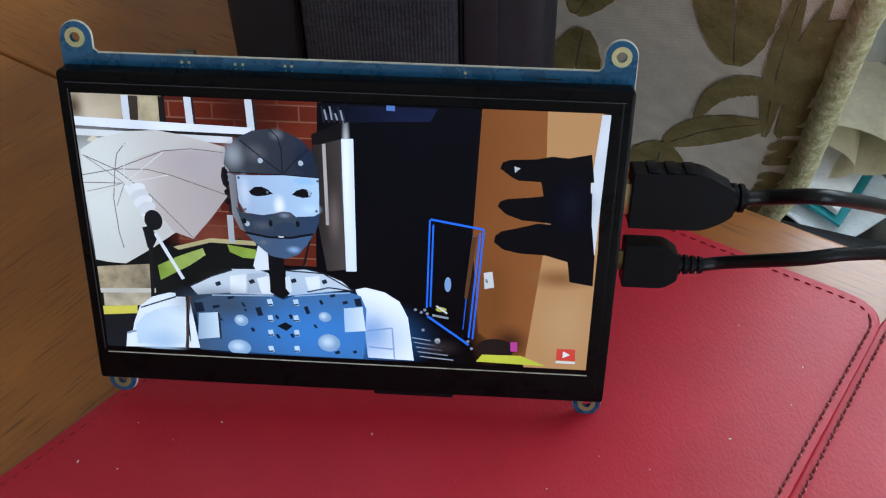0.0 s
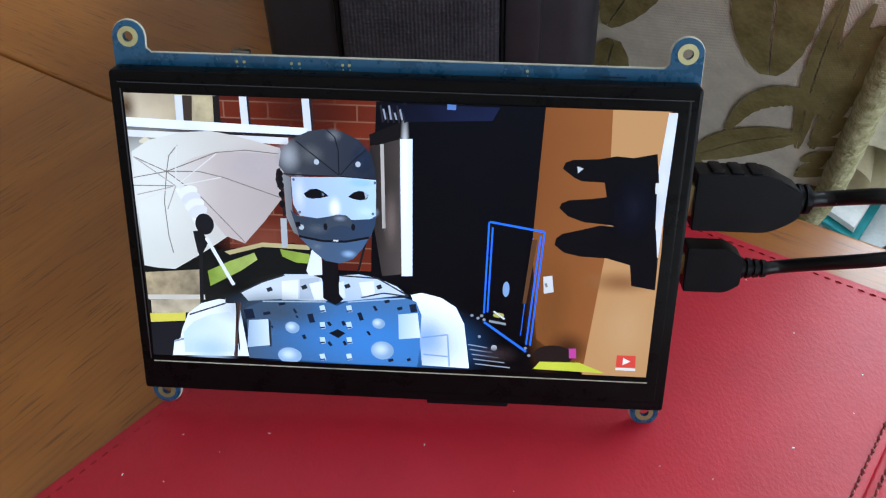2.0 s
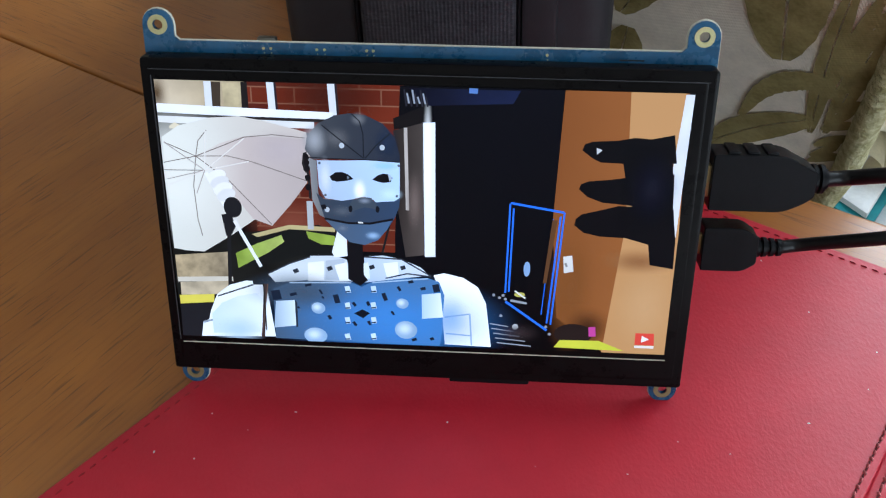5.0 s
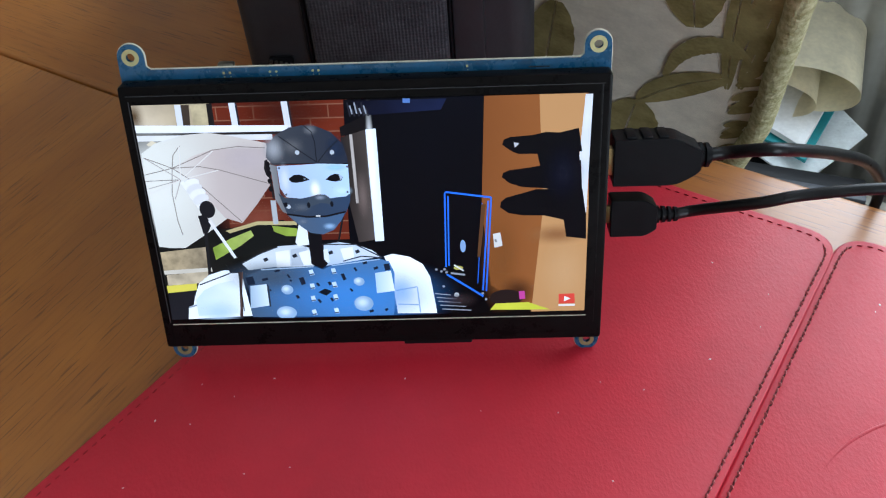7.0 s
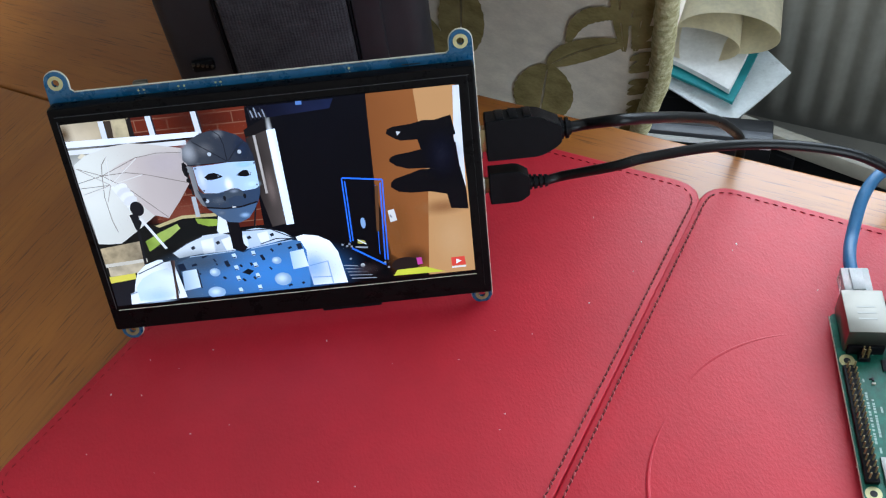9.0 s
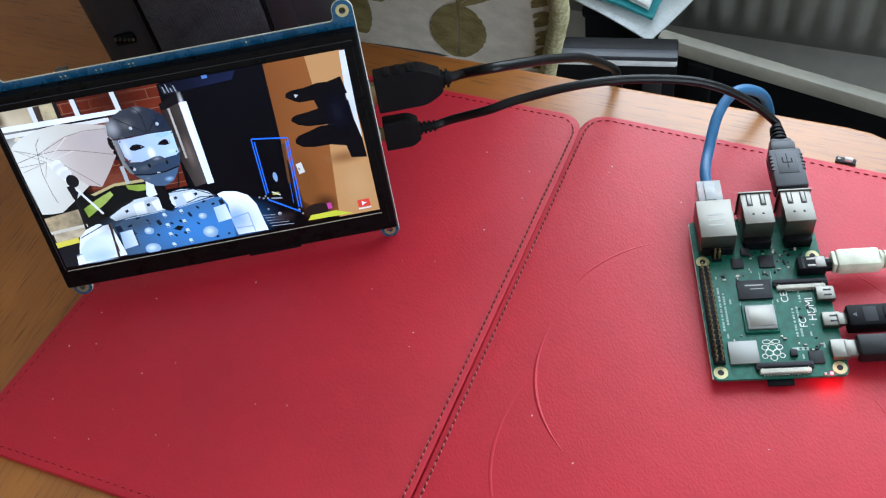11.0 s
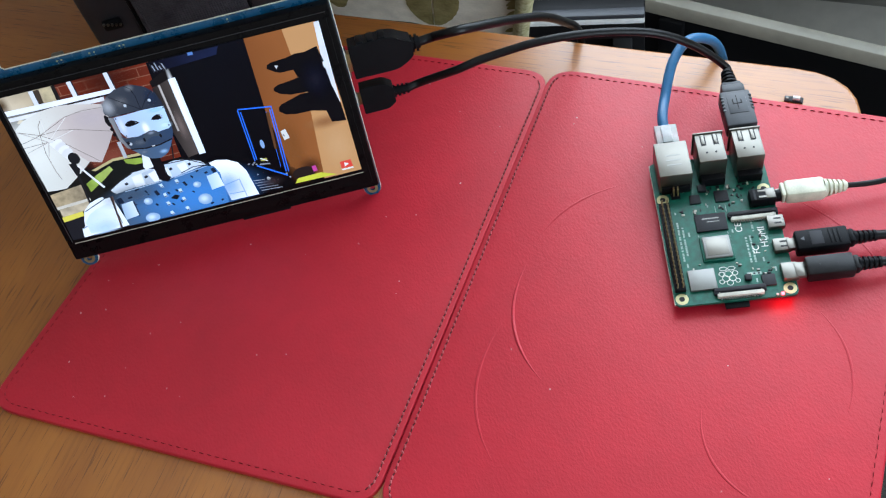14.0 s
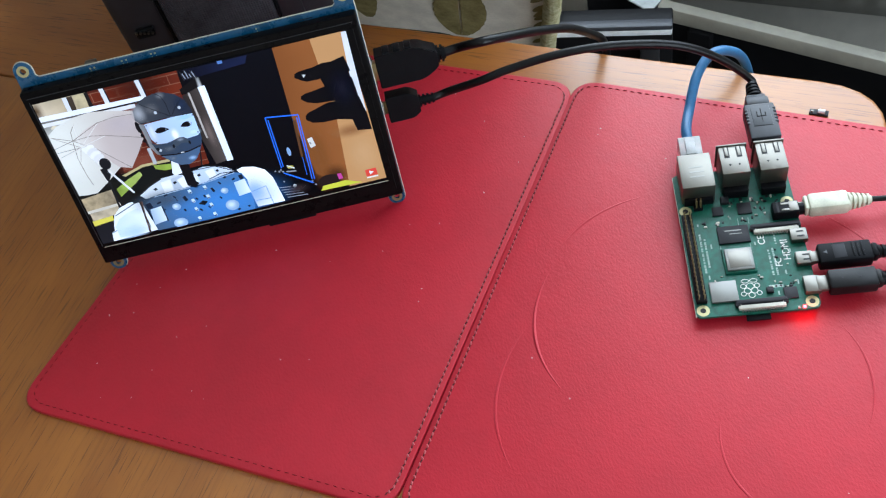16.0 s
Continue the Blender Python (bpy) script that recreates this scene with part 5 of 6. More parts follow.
on_screen(bar(0.392, 0.171, 0.392, 0.246, 0.0018), (0.008, 0.010, 0.016))
on_screen(bar(0.392, 0.246, 0.393, 0.256, 0.0018), (0.008, 0.010, 0.016))
on_screen(bar(0.314, 0.142, 0.331, 0.168, 0.0018), (0.008, 0.010, 0.016))
on_screen(bar(0.331, 0.168, 0.359, 0.210, 0.0018), (0.008, 0.010, 0.016))
on_screen(bar(0.359, 0.210, 0.392, 0.258, 0.0018), (0.008, 0.010, 0.016))
on_screen(bar(0.395, 0.258, 0.415, 0.213, 0.0018), (0.008, 0.010, 0.016))
on_screen(bar(0.415, 0.213, 0.443, 0.165, 0.0018), (0.008, 0.010, 0.016))
on_screen(bar(0.286, 0.261, 0.351, 0.263, 0.0018), (0.008, 0.010, 0.016))
on_screen(bar(0.351, 0.263, 0.397, 0.263, 0.0018), (0.008, 0.010, 0.016))
on_screen(bar(0.397, 0.263, 0.461, 0.269, 0.0018), (0.008, 0.010, 0.016))
on_screen(blob(0.351, 0.214, 0.009, 0.01, lean=0), (0.50, 0.56, 0.64))
on_screen(blob(0.428, 0.217, 0.009, 0.01, lean=0), (0.50, 0.56, 0.64))
on_screen(blob(0.318, 0.455, 0.009, 0.01, lean=0), (0.50, 0.56, 0.64))
on_screen(blob(0.307, 0.280, 0.0045, 0.005, lean=0), (0.10, 0.12, 0.16))
on_screen(blob(0.316, 0.399, 0.0045, 0.005, lean=0), (0.10, 0.12, 0.16))
on_screen(blob(0.455, 0.395, 0.0045, 0.005, lean=0), (0.10, 0.12, 0.16))
on_screen(blob(0.459, 0.281, 0.0045, 0.005, lean=0), (0.10, 0.12, 0.16))
on_screen([(0.306, 0.438), (0.315, 0.434), (0.317, 0.452), (0.309, 0.456)], (0.006, 0.006, 0.010))
on_screen([(0.276, 0.246), (0.283, 0.239), (0.285, 0.280), (0.288, 0.350), (0.289, 0.418), (0.284, 0.414), (0.282, 0.322), (0.276, 0.309), (0.273, 0.281)], (0.016, 0.014, 0.016))
on_screen(blob(0.282, 0.260, 0.01, 0.012, lean=0), (0.006, 0.005, 0.007))
on_screen(blob(0.282, 0.280, 0.01, 0.012, lean=0), (0.006, 0.005, 0.007))
on_screen(blob(0.283, 0.301, 0.01, 0.012, lean=0), (0.006, 0.005, 0.007))
on_screen(blob(0.283, 0.336, 0.01, 0.012, lean=0), (0.006, 0.005, 0.007))
on_screen(blob(0.283, 0.372, 0.01, 0.012, lean=0), (0.006, 0.005, 0.007))
# play badge
on_screen([(0.937, 0.908), (0.974, 0.907), (0.976, 0.957), (0.937, 0.957)], (0.75, 0.07, 0.05), 1, 0.03)
on_screen([(0.950, 0.918), (0.965, 0.932), (0.950, 0.947)], (0.9, 0.9, 0.9), 1, 0.02)
on_screen([(0.937, 0.960), (0.976, 0.960), (0.976, 0.970), (0.937, 0.970)], (0.85, 0.8, 0.78), 1, 0.02)

# ---- display cables ----
hd = thing("hdmi_cable", DISPLAY, "black display cable with a thick ribbed plug", "cable")
prof = [(0.0852, 0.0070), (0.1075, 0.0070), (0.1140, 0.0104), (0.1160, 0.0124), (0.1160, 0.0200), (0.1110, 0.0224), (0.1070, 0.0248), (0.0852, 0.0246)]
hplug = part("plug", moved(slab(rounded(prof, [0.0008, 0.003, 0.002, 0.0008, 0.0008, 0.002, 0.003, 0.0008], 4), -0.009, 0.002, 0.0003, 1), TIP), BLACK, hd)
for k in range(3):
    part("grip_rib", box(0.0895 + 0.0056 * k, 0.0930 + 0.0056 * k, -0.0010, 0.0082, 0.0244, 0.0256, 0.0005), BLACK, hplug)
part("metal_tip", box(0.0825, 0.0866, 0.0002, 0.0052, 0.0105, 0.0205, 0.0005), BRASS, hd, "gold plated plug tip")
part("strain_relief", relief_along(pose(0.1158, 0.0035, 0.0162), 0.0045, 0.0046, 0.0044, 2), BLACK, hd)
neck_h = DISPLAY @ Vector((0.1195, 0.0035, 0.0162))
line = spline([neck_h, neck_h + Vector((0.008, 0.000, 0.0006)), (0.1385, -0.001, 0.0790), (0.1545, 0.007, 0.0705), (0.1715, 0.019, 0.0575), (0.1885, 0.030, 0.0435), (0.2020, 0.041, 0.0255), (0.2130, 0.0555, 0.003), (0.2165, 0.063, -0.022), (0.2170, 0.072, -0.07), (0.212, 0.08, -0.15), (0.20, 0.10, -0.45), (0.22, 0.12, -0.746)])
inv = DISPLAY.inverted()
part("cord", tube([inv @ p for p in line], 0.0024, 14), BLACK_MATT, hd)

us = thing("usb_cable", DISPLAY, "black cable from the display to the green board", "cable")
prof = [(0.0852, -0.0132), (0.0980, -0.0132), (0.1020, -0.0104), (0.1020, -0.0018), (0.0975, 0.0012), (0.0852, 0.0012)]
part("micro_plug", moved(slab(rounded(prof, [0.0008, 0.002, 0.0008, 0.0008, 0.002, 0.0008], 4), -0.0065, 0.0018, 0.0003, 1), TIP), BLACK, us)
part("metal_tip", box(0.0835, 0.0866, 0.0008, 0.0028, -0.0088, -0.0020, 0.0004), GOLD, us)
part("strain_relief", relief_along(pose(0.1018, 0.0022, -0.0062), 0.009, 0.0034, 0.0026, 4), BLACK, us)
neck_u = DISPLAY @ Vector((0.1095, 0.0022, -0.0062))

# ---- single board computer ----
PI_A = radians(79.4)
PI = Matrix.Translation((0.2064, -0.1356, 0.0055)) @ Matrix.Rotation(PI_A, 4, "Z") @ Matrix.Translation((-0.0035, -0.0525, 0))
pi = thing("single_board_computer", PI, "green single board computer lying on the red leather cover", "computer")
mm = 0.001


def bx(u0, u1, v0, v1, z0, z1, r=0.0):
    return box(u0 * mm, u1 * mm, v0 * mm, v1 * mm, z0 * mm, z1 * mm, r * mm)


pcb = part("circuit_board", slab(rounded([(0, 0), (0.085, 0), (0.085, 0.056), (0, 0.056)], 0.003, 4), -0.0014, 0.0), PCB_GREEN, pi)
for u in (3.5, 61.5):
    for v in (3.5, 52.5):
        part("mounting_ring", moved(cyl(0.0030, 0.0030, 0, 0.00012, 22), Matrix.Translation((u * mm, v * mm, 0))), PAD, pcb, "gold mounting ring")
        part("screw_hole", moved(cyl(0.00135, 0.00135, 0, 0.0002, 18), Matrix.Translation((u * mm, v * mm, 0))), CHIP, pcb)
part("board_edge", bx(1, 84, 55.7, 56.15, -1.3, -0.2), PCB_EDGE, pcb)
header = part("pin_header", bx(7.1, 57.9, 50.0, 55.0, 0, 2.5, 0.3), BLACK, pi, "black two-row pin header")
for k in range(20):
    for v in (51.23, 53.77):
        u = 8.37 + 2.54 * k
        part("pin", bx(u - 0.3, u + 0.3, v - 0.3, v + 0.3, 2.4, 6.6, 0.15), DARKENED_PAD, header)
eth = part("network_jack", bx(65.8, 87.0, 37.6, 53.6, 0.2, 13.5, 0.3), STEEL, pi, "bright metal network jack")
for k in range(3):
    part("etched_line", bx(72 + 3 * k, 72.9 + 3 * k, 42, 49, 13.5, 13.56), SHIELD, eth)
part("jack_mouth", bx(86.4, 87.2, 39.4, 51.8, 2.4, 12.2), BLACK, eth)
part("jack_foot", bx(64.6, 66, 38.5, 52.5, 0, 5.0, 0.2), BLACK, eth)
for v, lab in ((27.0, "blue"), (9.0, "black")):
    usb = part("usb_jack", bx(70.0, 87.6, v - 6.6, v + 6.6, 0.2, 16.0, 0.35), STEEL, pi, "stacked metal usb jack")
    part("flange", bx(87.2, 88.2, v - 7.4, v + 7.4, 0.2, 16.6, 0.25), STEEL, usb)
    part("mouth", bx(88.0, 88.4, v - 5.8, v + 5.8, 9.2, 14.6), BLACK, usb)
    part("mouth", bx(88.0, 88.4, v - 5.8, v + 5.8, 1.6, 7.0), BLACK, usb)
    for s in (-1, 1):
        part("spring", bx(80.0, 86.6, v + 3.0 * s - 1.3, v + 3.0 * s + 1.3, 15.95, 16.12), CHIP, usb, "dark cut-out round a spring")
        part("spring_tongue", bx(80.8, 86.6, v + 3.0 * s - 0.75, v + 3.0 * s + 0.75, 16.0, 16.3, 0.1), STEEL, usb)
        part("dimple", moved(cyl(0.0006, 0.0004, 0, 0.0002, 10), Matrix.Translation((0.0755, (v + 2.2 * s) * mm, 0.01598))), CHIP, usb)
    part("usb_base", bx(66.6, 70.2, v - 5.8, v + 5.8, 0, 5.5, 0.3), BLACK, usb)
cpu = part("processor", bx(22.0, 36.2, 24.6, 39.2, 0, 1.3, 0.2), PCB_GREEN, pi)
part("lid", bx(22.9, 35.3, 25.5, 38.3, 1.25, 2.4, 0.5), SHIELD, cpu, "silver metal lid")
part("lid_top", bx(24.3, 33.9, 26.9, 36.9, 2.35, 2.55, 0.1), STEEL, cpu)
part("memory_chip", bx(39.4, 49.4, 24.6, 39.4, 0, 1.1, 0.12), CHIP, pi, "black memory chip")
part("chip_print", bx(46.2, 46.9, 28, 36, 1.1, 1.13), SHIELD, pi)
part("chip_print", bx(44.4, 44.8, 28, 34, 1.1, 1.13), SHIELD, pi)
part("wireless_shield", bx(6.6, 17.9, 35.6, 48.0, 0, 1.5, 0.3), SHIELD, pi, "plain silver radio shield")
part("controller_chip", bx(56.2, 62.8, 21.0, 27.6, 0, 0.9, 0.1), CHIP, pi)
part("network_chip", bx(56.6, 61.8, 34.6, 39.8, 0, 0.9, 0.1), CHIP, pi)
part("power_chip", bx(5.8, 11.8, 9.0, 15.0, 0, 0.9, 0.1), CHIP, pi)
for u0, way, v0, v1 in ((1.6, 1, 15.5, 36.5), (43.4, 1, 1.5, 22.5)):
    sock = part("ribbon_socket", bx(u0, u0 + 2.6, v0, v1, 0, 2.0, 0.25), CREAM_PLASTIC, pi, "pale ribbon cable socket")
    part("latch", bx(u0 + 2.5, u0 + 4.6, v0 - 0.8, v1 + 0.8, 0.2, 2.6, 0.3), CHIP, sock, "dark latch bar")
    for v in (v0 - 1.3, v1 - 0.9):
        part("latch_ear", bx(u0 + 1.6, u0 + 4.4, v, v + 2.2, 0.2, 2.2, 0.3), CHIP, sock)
    part("slot", bx(u0 + 1.9, u0 + 2.5, v0 + 1.2, v1 - 1.2, 1.95, 2.06), BLACK, sock)
    for k in range(15):
        part("contact", bx(u0 - 0.9, u0 + 0.3, v0 + 1.6 + 1.25 * k, v0 + 2.15 + 1.25 * k, 0, 1.0), STEEL, sock)
for u in (26.0, 39.5):
    s = part("micro_display_jack", bx(u - 3.5, u + 3.5, -1.2, 6.6, 0.1, 3.2, 0.5), STEEL, pi, "small metal video jack")
    part("mouth", bx(u - 2.8, u + 2.8, -1.35, -1.1, 0.7, 2.6), BLACK, s)
    for k in (-1, 1):
        part("spring", bx(u + 1.3 * k - 0.4, u + 1.3 * k + 0.4, 0.3, 3.6, 3.15, 3.3), CHIP, s)
part("power_jack", bx(6.7, 15.7, -1.3, 6.0, 0.1, 3.3, 0.6), STEEL, pi, "small metal power jack")
au = part("audio_jack", bx(50.6, 57.4, 0.0, 12.2, 0.1, 6.0, 0.4), BLACK, pi)
part("spring_clip", bx(51.2, 56.8, 0.4, 4.6, 5.95, 6.3, 0.1), STEEL, au, "bright folded spring clips")
for u in (51.6, 55.2):
    part("clip_prong", bx(u, u + 1.2, 4.4, 8.2, 5.95, 6.2, 0.1), STEEL, au)
part("pad_strip", bx(50.9, 57.1, 9.4, 10.4, 5.95, 6.1), CHIP, au)
part("barrel", moved(cyl(0.003, 0.003, 0, 0.0025, 18), pose(0.054, 0.0, 0.003, 90, 0, 0)), BLACK, au)
part("test_pins", bx(61, 64.5, 44, 48.4, 0, 2.2, 0.1), BLACK, pi)
for k in range(4):
    part("pin", bx(61.4 + 1.5 * (k % 2), 62.0 + 1.5 * (k % 2), 44.8 + 2 * (k // 2), 45.4 + 2 * (k // 2), 2.0, 7.5), GOLD, pi)
part("inductor", bx(63.0, 67.0, 31.0, 35.0, 0, 2.2, 0.3), CHIP, pi)
part("coil", bx(9.5, 12.5, 19.5, 22.5, 0, 1.8, 0.3), CHIP, pi)
rng = random.Random(4)
spots = [(58 + rng.uniform(-5, 7), rng.uniform(13, 34)) for _ in range(26)] + [(rng.uniform(6, 34), rng.uniform(8.5, 21)) for _ in range(40)]
spots += [(rng.uniform(18, 22), rng.uniform(22, 48)) for _ in range(8)] + [(rng.uniform(49.8, 53), rng.uniform(24, 46)) for _ in range(12)] + [(rng.uniform(62, 66), rng.uniform(8, 30)) for _ in range(12)]
taken = [(22, 36.2, 24.6, 39.2), (39, 49.6, 24, 40), (6.3, 18.1, 35.3, 48.3), (56, 63, 21, 28), (56.4, 62, 34.4, 40), (5.8, 11.8, 9, 15), (1, 7.5, 15, 37), (15.5, 34, 10.5, 21.5)]
for u, v in spots:
    if any(a - 0.8 < u < b + 0.8 and c - 0.8 < v < d + 0.8 for a, b, c, d in taken[:7]):
        continue
    if 16 < u < 34 and 11 < v < 21.5 and rng.random() < 0.85:
        continue
    a, b = (0.5, 0.28) if rng.random() < 0.5 else (0.28, 0.5)
    k = rng.choice((1, 1, 1.5))
    part("component", bx(u - a * k, u + a * k, v - b * k, v + b * k, 0, 0.5 * k, 0.06), rng.choice((CHIP, CHIP, CREAM_PLASTIC, STEEL)), pcb)
glow = bpy.data.lights.new("status_glow", "POINT")
glow.energy, glow.color, glow.shadow_soft_size = 0.004, (1.0, 0.02, 0.03), 0.0006
new("status_glow", glow).matrix_world = PI @ Matrix.Translation((-0.0009, 0.0074, 0.0008))
led = part("status_light", bx(0.3, 1.5, 6.8, 8.0, 0, 0.7, 0.2), LED, pi, "glowing red status light")
part("status_light_dark", bx(0.4, 1.4, 9.4, 10.4, 0, 0.6, 0.15), CREAM_PLASTIC, pi)


def ink_text(txt, u, v, size, turn, name="lettering"):
    cu = bpy.data.curves.new(name, "FONT")
    cu.body, cu.size, cu.extrude = txt, size * mm, 0.00002
    cu.align_x, cu.align_y = "CENTER", "CENTER"
    tmp = bpy.data.objects.new(name, cu)
    me = bpy.data.meshes.new_from_object(tmp)
    bpy.data.objects.remove(tmp)
    me.materials.clear()
    me.materials.append(WHITE_INK)
    ob = new(name, me)
    ob.parent = pcb
    ob.matrix_basis = Matrix.Translation((u * mm, v * mm, 0.00008)) @ Matrix.Rotation(radians(turn), 4, "Z")
    return ob


ink_text("HDMI", 33.2, 9.6, 4.8, 0)
ink_text("CE", 40.0, 19.6, 4.6, 0)
ink_text("FC", 26.4, 14.0, 4.2, 0)
for u, v, r in ((14.6, 29.3, 1.7), (12.2, 27.7, 1.55), (12.2, 30.9, 1.55), (9.7, 29.3, 1.4), (14.8, 26.2, 1.2), (14.8, 32.4, 1.2), (10.6, 25.7, 1.1), (10.6, 32.9, 1.1)):
    part("ink_emblem", tube([Vector(((u + r * math.cos(a)) * mm, (v + r * math.sin(a)) * mm, 0.00005)) for a in [2 * math.pi * k / 16 for k in range(17)]], 0.00017, 5, 0.4), WHITE_INK, pcb)
for v in (27.4, 31.2):
    part("ink_emblem", tube([Vector(((17.6 + 1.0 * math.cos(a)) * mm, (v + 1.7 * math.sin(a)) * mm, 0.00005)) for a in [2 * math.pi * k / 16 for k in range(17)]], 0.00017, 5, 0.4), WHITE_INK, pcb)
rng = random.Random(23)
for v, u0, u1 in ((47.9, 24.0, 46.5), (45.9, 27.0, 44.0), (17.6, 19.5, 34.0), (15.6, 19.5, 34.0), (13.4, 37.0, 44.5)):
    u = u0
    while u < u1:
        w = rng.uniform(0.5, 1.3)
        part("print_bar", bx(u, u + w, v - 0.45, v + 0.45, 0, 0.05), FAINT_INK, pcb)
        u += w + rng.choice((0.3, 0.3, 0.9))
for u, v in ((19.5, 11.5), (8.5, 16.8), (37.5, 22.5), (51.5, 47.5), (64.5, 41.8), (20.2, 46.5), (54.0, 31.5), (37.8, 43.0), (13.5, 7.2), (31.5, 7.4), (47.6, 7.6)):
    part("print_bar", bx(u, u + rng.uniform(1.2, 2.6), v, v + 0.7, 0, 0.05), FAINT_INK, pcb)
for u0, u1, v0, v1 in ((50.2, 54.2, 23.4, 28.4), (36.9, 38.7, 25.0, 39.0)):
    for v in (v0, v1):
        part("print_line", bx(u0, u1, v, v + 0.22, 0, 0.05), FAINT_INK, pcb)
part("test_strip", bx(12.6, 14.2, 14.4, 21.0, 0, 0.05), FAINT_INK, pcb)
for k in range(3):
    part("via_hole", moved(cyl(0.00055, 0.00055, 0, 0.0001, 10), Matrix.Translation((0.0134, 0.0156 + 0.0021 * k, 0))), CHIP, pcb)
sd = thing("memory_card", PI, "black memory card under the end of the green board", "memory card")
part("card", bx(-2.6, 12, 22.5, 33.5, -3.0, -2.0, 0.3), BLACK, sd)
part("card_slot", bx(0.5, 13, 21.5, 34.5, -2.0, -1.42), STEEL, sd)

# the usb plug and the cord back to the display
upl = part("usb_plug", bx(90.4, 113.5, 1.6, 16.6, 7.0, 16.2, 1.2), GREY_PLUG, us, "dark grey usb plug")
upl.parent = us
upl.matrix_basis = inv @ PI
for obj in (part("plug_shell", bx(86.0, 92.0, 3.0, 15.2, 9.6, 14.2, 0.2), STEEL, us), part("plug_shoulder", bx(117.0, 121.5, 4.0, 14.4, 8.2, 15.2, 1.6), GREY_PLUG, us),
            part("grip_pad", bx(98, 111, 4.4, 13.8, 16.1, 16.5, 0.2), GREY_PLUG, us), part("usb_sign_stem", bx(100.5, 109.5, 8.9, 9.3, 16.45, 16.6), BLACK, us),
            part("usb_sign_branch", bx(104, 104.5, 6.8, 11.4, 16.45, 16.6), BLACK, us), part("usb_sign_tip", bx(104, 106.6, 6.8, 7.3, 16.45, 16.6), BLACK, us),
            part("usb_sign_tip", bx(104, 107.4, 10.9, 11.4, 16.45, 16.6), BLACK, us), part("plug_taper", bx(112.5, 119.0, 3.2, 15.0, 7.4, 15.9, 1.5), GREY_PLUG, us),
            part("strain_relief", relief_along(pose(0.1212, 0.0092, 0.0118), 0.010, 0.0042, 0.0030, 4), BLACK, us)):
    obj.matrix_basis = inv @ PI
for k in range(5):
    for s in (1.4, 15.2):
        g = part("grip_rib", bx(100 + 2.2 * k, 101 + 2.2 * k, s, s + 1.6, 8.5, 16.45, 0.2), GREY_PLUG, us)
        g.matrix_basis = inv @ PI
end = PI @ Vector((0.1300, 0.0092, 0.0118))
line = spline([neck_u, neck_u + Vector((0.008, 0.0, 0.0014)), (0.1345, -0.012, 0.0645), (0.1490, -0.0125, 0.0675), (0.1770, -0.014, 0.0700), (0.2050, -0.014, 0.0655), (0.2335, -0.014, 0.0550), (0.2560, -0.013, 0.0370), end + (end - PI @ Vector((0.12, 0.0092, 0.0118))) * 0.5, end - (end - PI @ Vector((0.12, 0.0092, 0.0118))) * 0.1])
part("cord", tube([inv @ p for p in line], 0.0021, 14), BLACK_MATT, us)

# blue network cable
net = thing("network_cable", PI, "blue network cable with a clear plug", "cable")
part("clear_plug", bx(84.0, 100.5, 40.2, 51.4, 3.5, 11.5, 0.5), CLEAR, net, "clear plastic plug")
part("latch", bx(88.0, 99.0, 43.4, 48.4, 11.6, 12.8, 0.3), CLEAR, net)
part("inner_block", bx(87.5, 92.0, 41.5, 50.2, 4.5, 10.5, 0.2), SHIELD, net)
ipi = PI.inverted()
start = PI @ Vector((0.0985, 0.0458, 0.0075))
line = spline([start, PI @ Vector((0.108, 0.0458, 0.0085)), room(0.2150, 0.105, 0.0130), room(0.2150, 0.125, 0.0195), room(0.2205, 0.140, 0.0215), room(0.2300, 0.151, 0.0125), room(0.2355, 0.159, -0.004), room(0.2385, 0.165, -0.03), room(0.241, 0.170, -0.08), room(0.25, 0.18, -0.3), room(0.24, 0.22, -0.746)])
part("cord", tube([ipi @ p for p in line], 0.0027, 14), BLUE_CORD, net)


def side_lead(name, label, u, z, body, body_mat, relief_mat, reach, cord_r, drop):
    """A lead that leaves the board's long side: body rows of (v0, v1, half width, half height)."""
    ob = thing(name, PI, label, "cable")
    for k, (v0, v1, hw, hh, r) in enumerate(body):
        part("plug_body" if k == 0 else "plug_step", bx(u - hw, u + hw, -v1, -v0, z - hh, z + hh, r), body_mat if k < 2 else STEEL, ob)
    v = max(row[1] for row in body)
    part("strain_relief", relief_along(pose(u * mm, -(v - 0.5) * mm, z * mm, 0, 0, -90), 0.011, reach, 0.0026, 5), relief_mat, ob)
    pts = [Vector((u * mm, -(v + 8) * mm, z * mm)), Vector((u * mm + 0.0005, -(v + 24) * mm, z * mm - 0.001)), Vector((u * mm + drop, -(v + 60) * mm, 0.002)), Vector((u * mm + drop * 2, -0.19, -0.02)), Vector((u * mm + drop * 2, -0.23, -0.30)), Vector((u * mm, -0.25, -0.745))]
    part("cord", tube(spline(pts), cord_r, 12), BLACK_MATT, ob)
    return ob


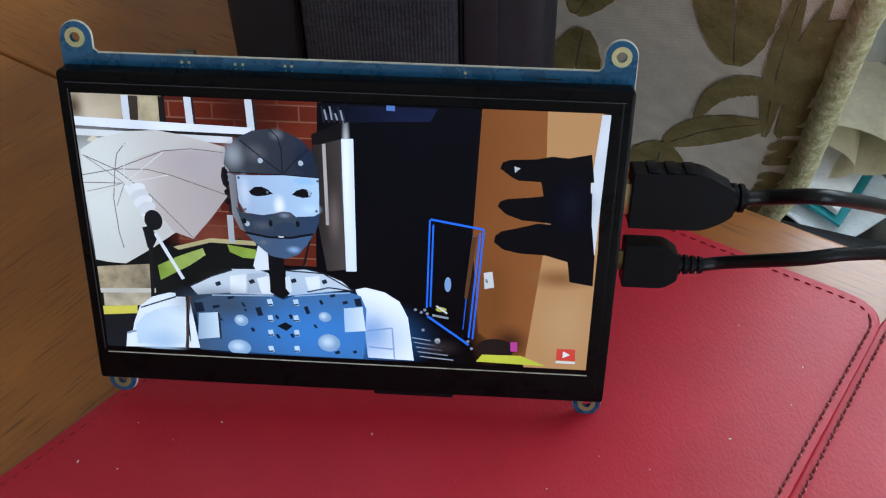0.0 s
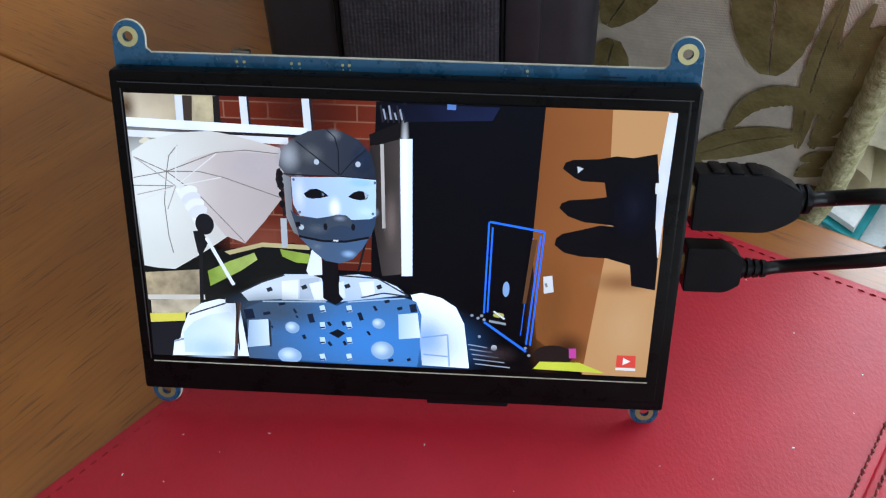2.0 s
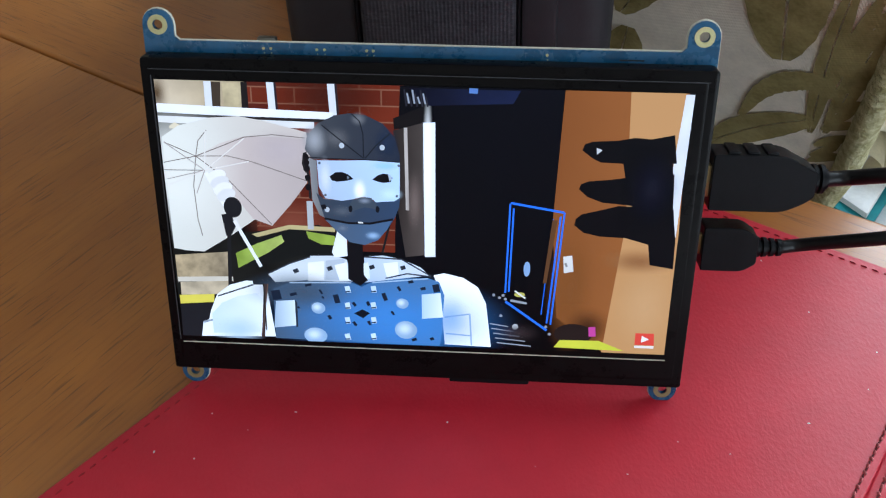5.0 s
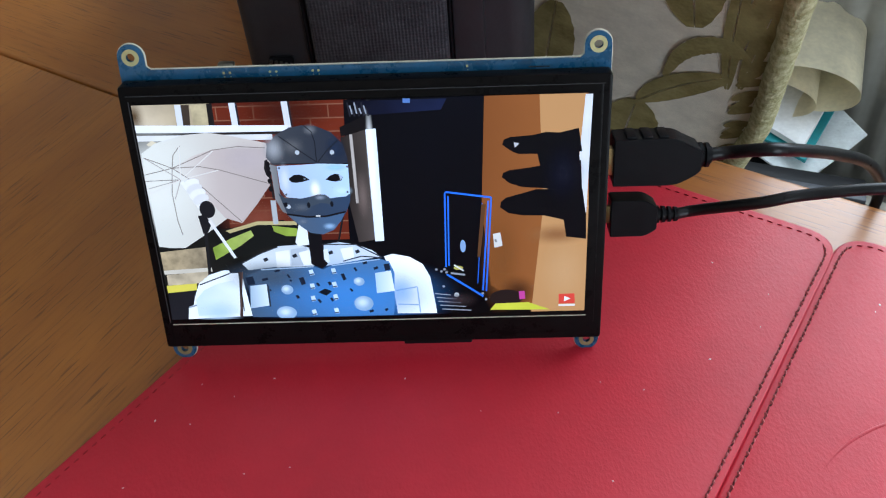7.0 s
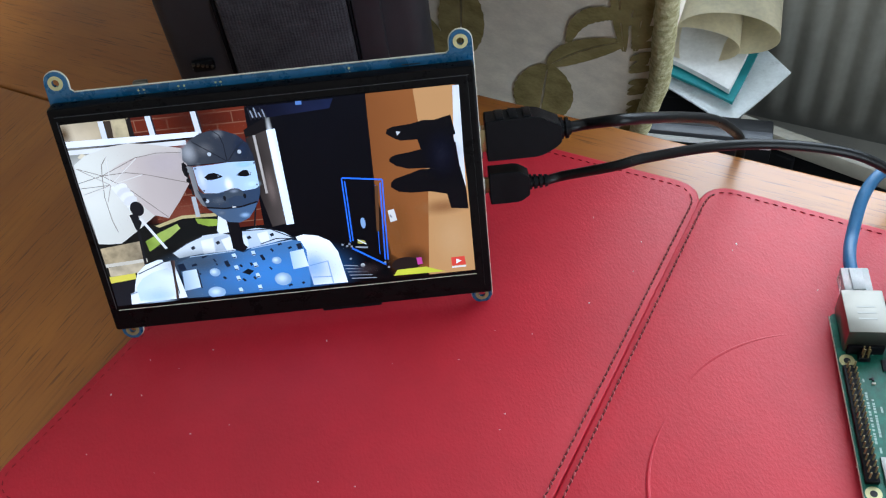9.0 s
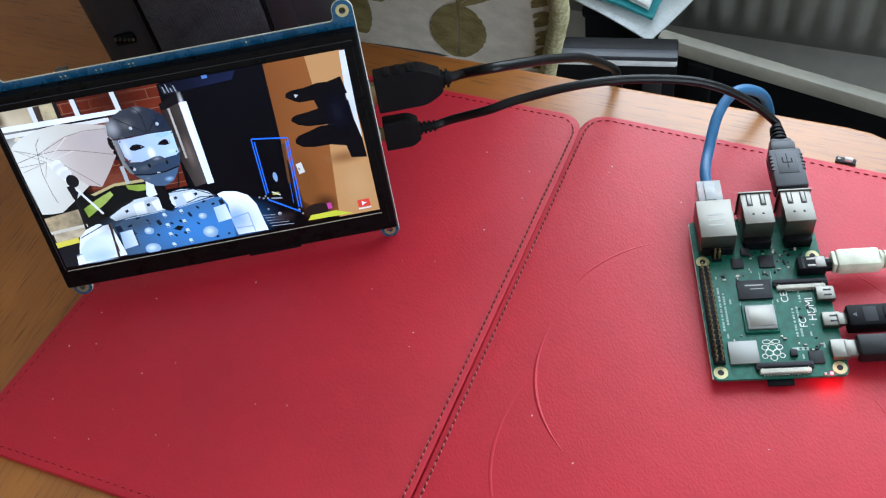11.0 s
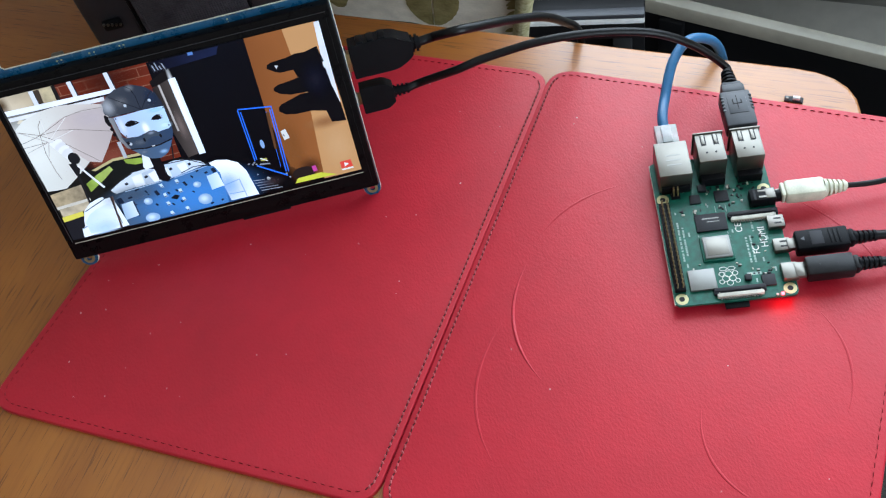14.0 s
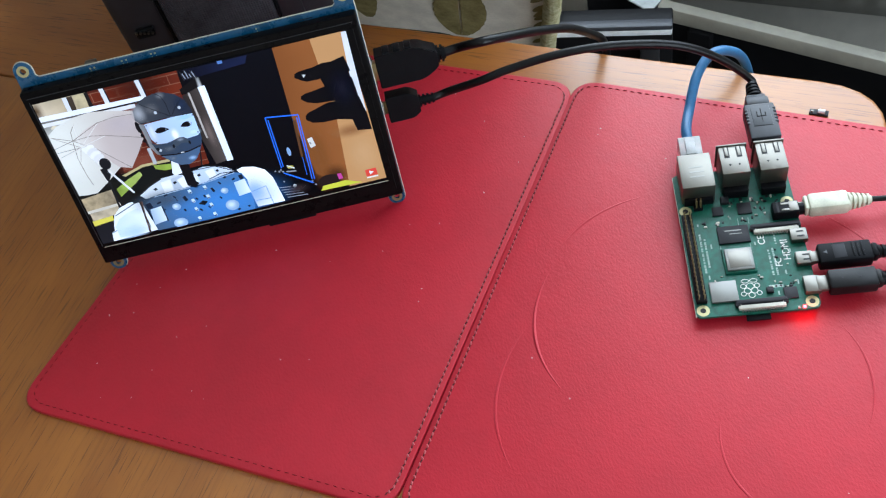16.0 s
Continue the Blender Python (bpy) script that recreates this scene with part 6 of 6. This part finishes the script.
side_lead("audio_lead", "black lead with an ivory plug in the audio jack", 55.0, 3.6, [(4.4, 23.5, 4.8, 4.2, 1.8), (2.6, 4.6, 4.0, 3.4, 0.8), (-1.0, 2.8, 1.7, 1.7, 0.6)], IVORY, IVORY, 0.0046, 0.0014, 0.004)
video = side_lead("video_lead", "black video lead plugged into the green board", 25.4, 2.6, [(3.0, 27.0, 5.4, 3.8, 1.2), (26.6, 30.0, 3.8, 3.2, 1.4), (-0.5, 3.2, 2.9, 1.2, 0.3)], BLACK, BLACK, 0.0034, 0.0022, 0.002)
power = side_lead("power_lead", "black power lead plugged into the green board", 11.0, 2.4, [(4.6, 26.0, 5.2, 3.6, 1.2), (25.6, 28.6, 3.8, 3.0, 1.2), (-0.5, 4.8, 4.1, 1.3, 1.0)], BLACK_MATT, BLACK, 0.0034, 0.0022, 0.000)

part("grip_panel", bx(21.6, 29.2, -15.2, -9.6, 6.3, 6.55, 0.15), CHIP, video)
part("arrow_mark", moved(cyl(0.0012, 0.0012, 0, 0.00015, 3), Matrix.Translation((0.0254, -0.0062, 0.0064))), GREY_PLUG, video)
for k in range(3):
    part("grip_rib", bx(21.6, 29.2, -19.0 - 2.0 * k, -18.0 - 2.0 * k, 6.2, 6.75, 0.2), BLACK, video)
for v in (-10.6, -18.4):
    part("dimple", moved(cyl(0.0005, 0.0005, 0, 0.0001, 10), Matrix.Translation((0.011, v * mm, 0.006))), CHIP, power)

# pale dust on the leather
bm = bmesh.new()
rng = random.Random(11)
for k in range(46):
    u, v = rng.random(), rng.random()
    a, b = Vector((-0.12, -0.085)).lerp(Vector((0.03, 0.10)), v), Vector((0.045, -0.17)).lerp(Vector((0.175, 0.02)), v)
    if k % 3 == 0:
        a, b = Vector((0.07, -0.19)).lerp(Vector((0.19, 0.0)), v), Vector((0.24, -0.28)).lerp(Vector((0.33, -0.08)), v)
    p = a.lerp(b, u)
    r = rng.uniform(0.00012, 0.00032)
    bmesh.ops.create_icosphere(bm, subdivisions=1, radius=1, matrix=Matrix.Translation((p.x, p.y, 0.0001)) @ Matrix.Rotation(rng.uniform(0, 3), 4, "Z") @ Matrix.Diagonal((r * rng.uniform(1, 2.2), r, r * 0.5, 1)))
tagged(link_mesh("dust", bm, WHITE_INK), "pale specks of dust on the red leather", "dust", kind="stuff")
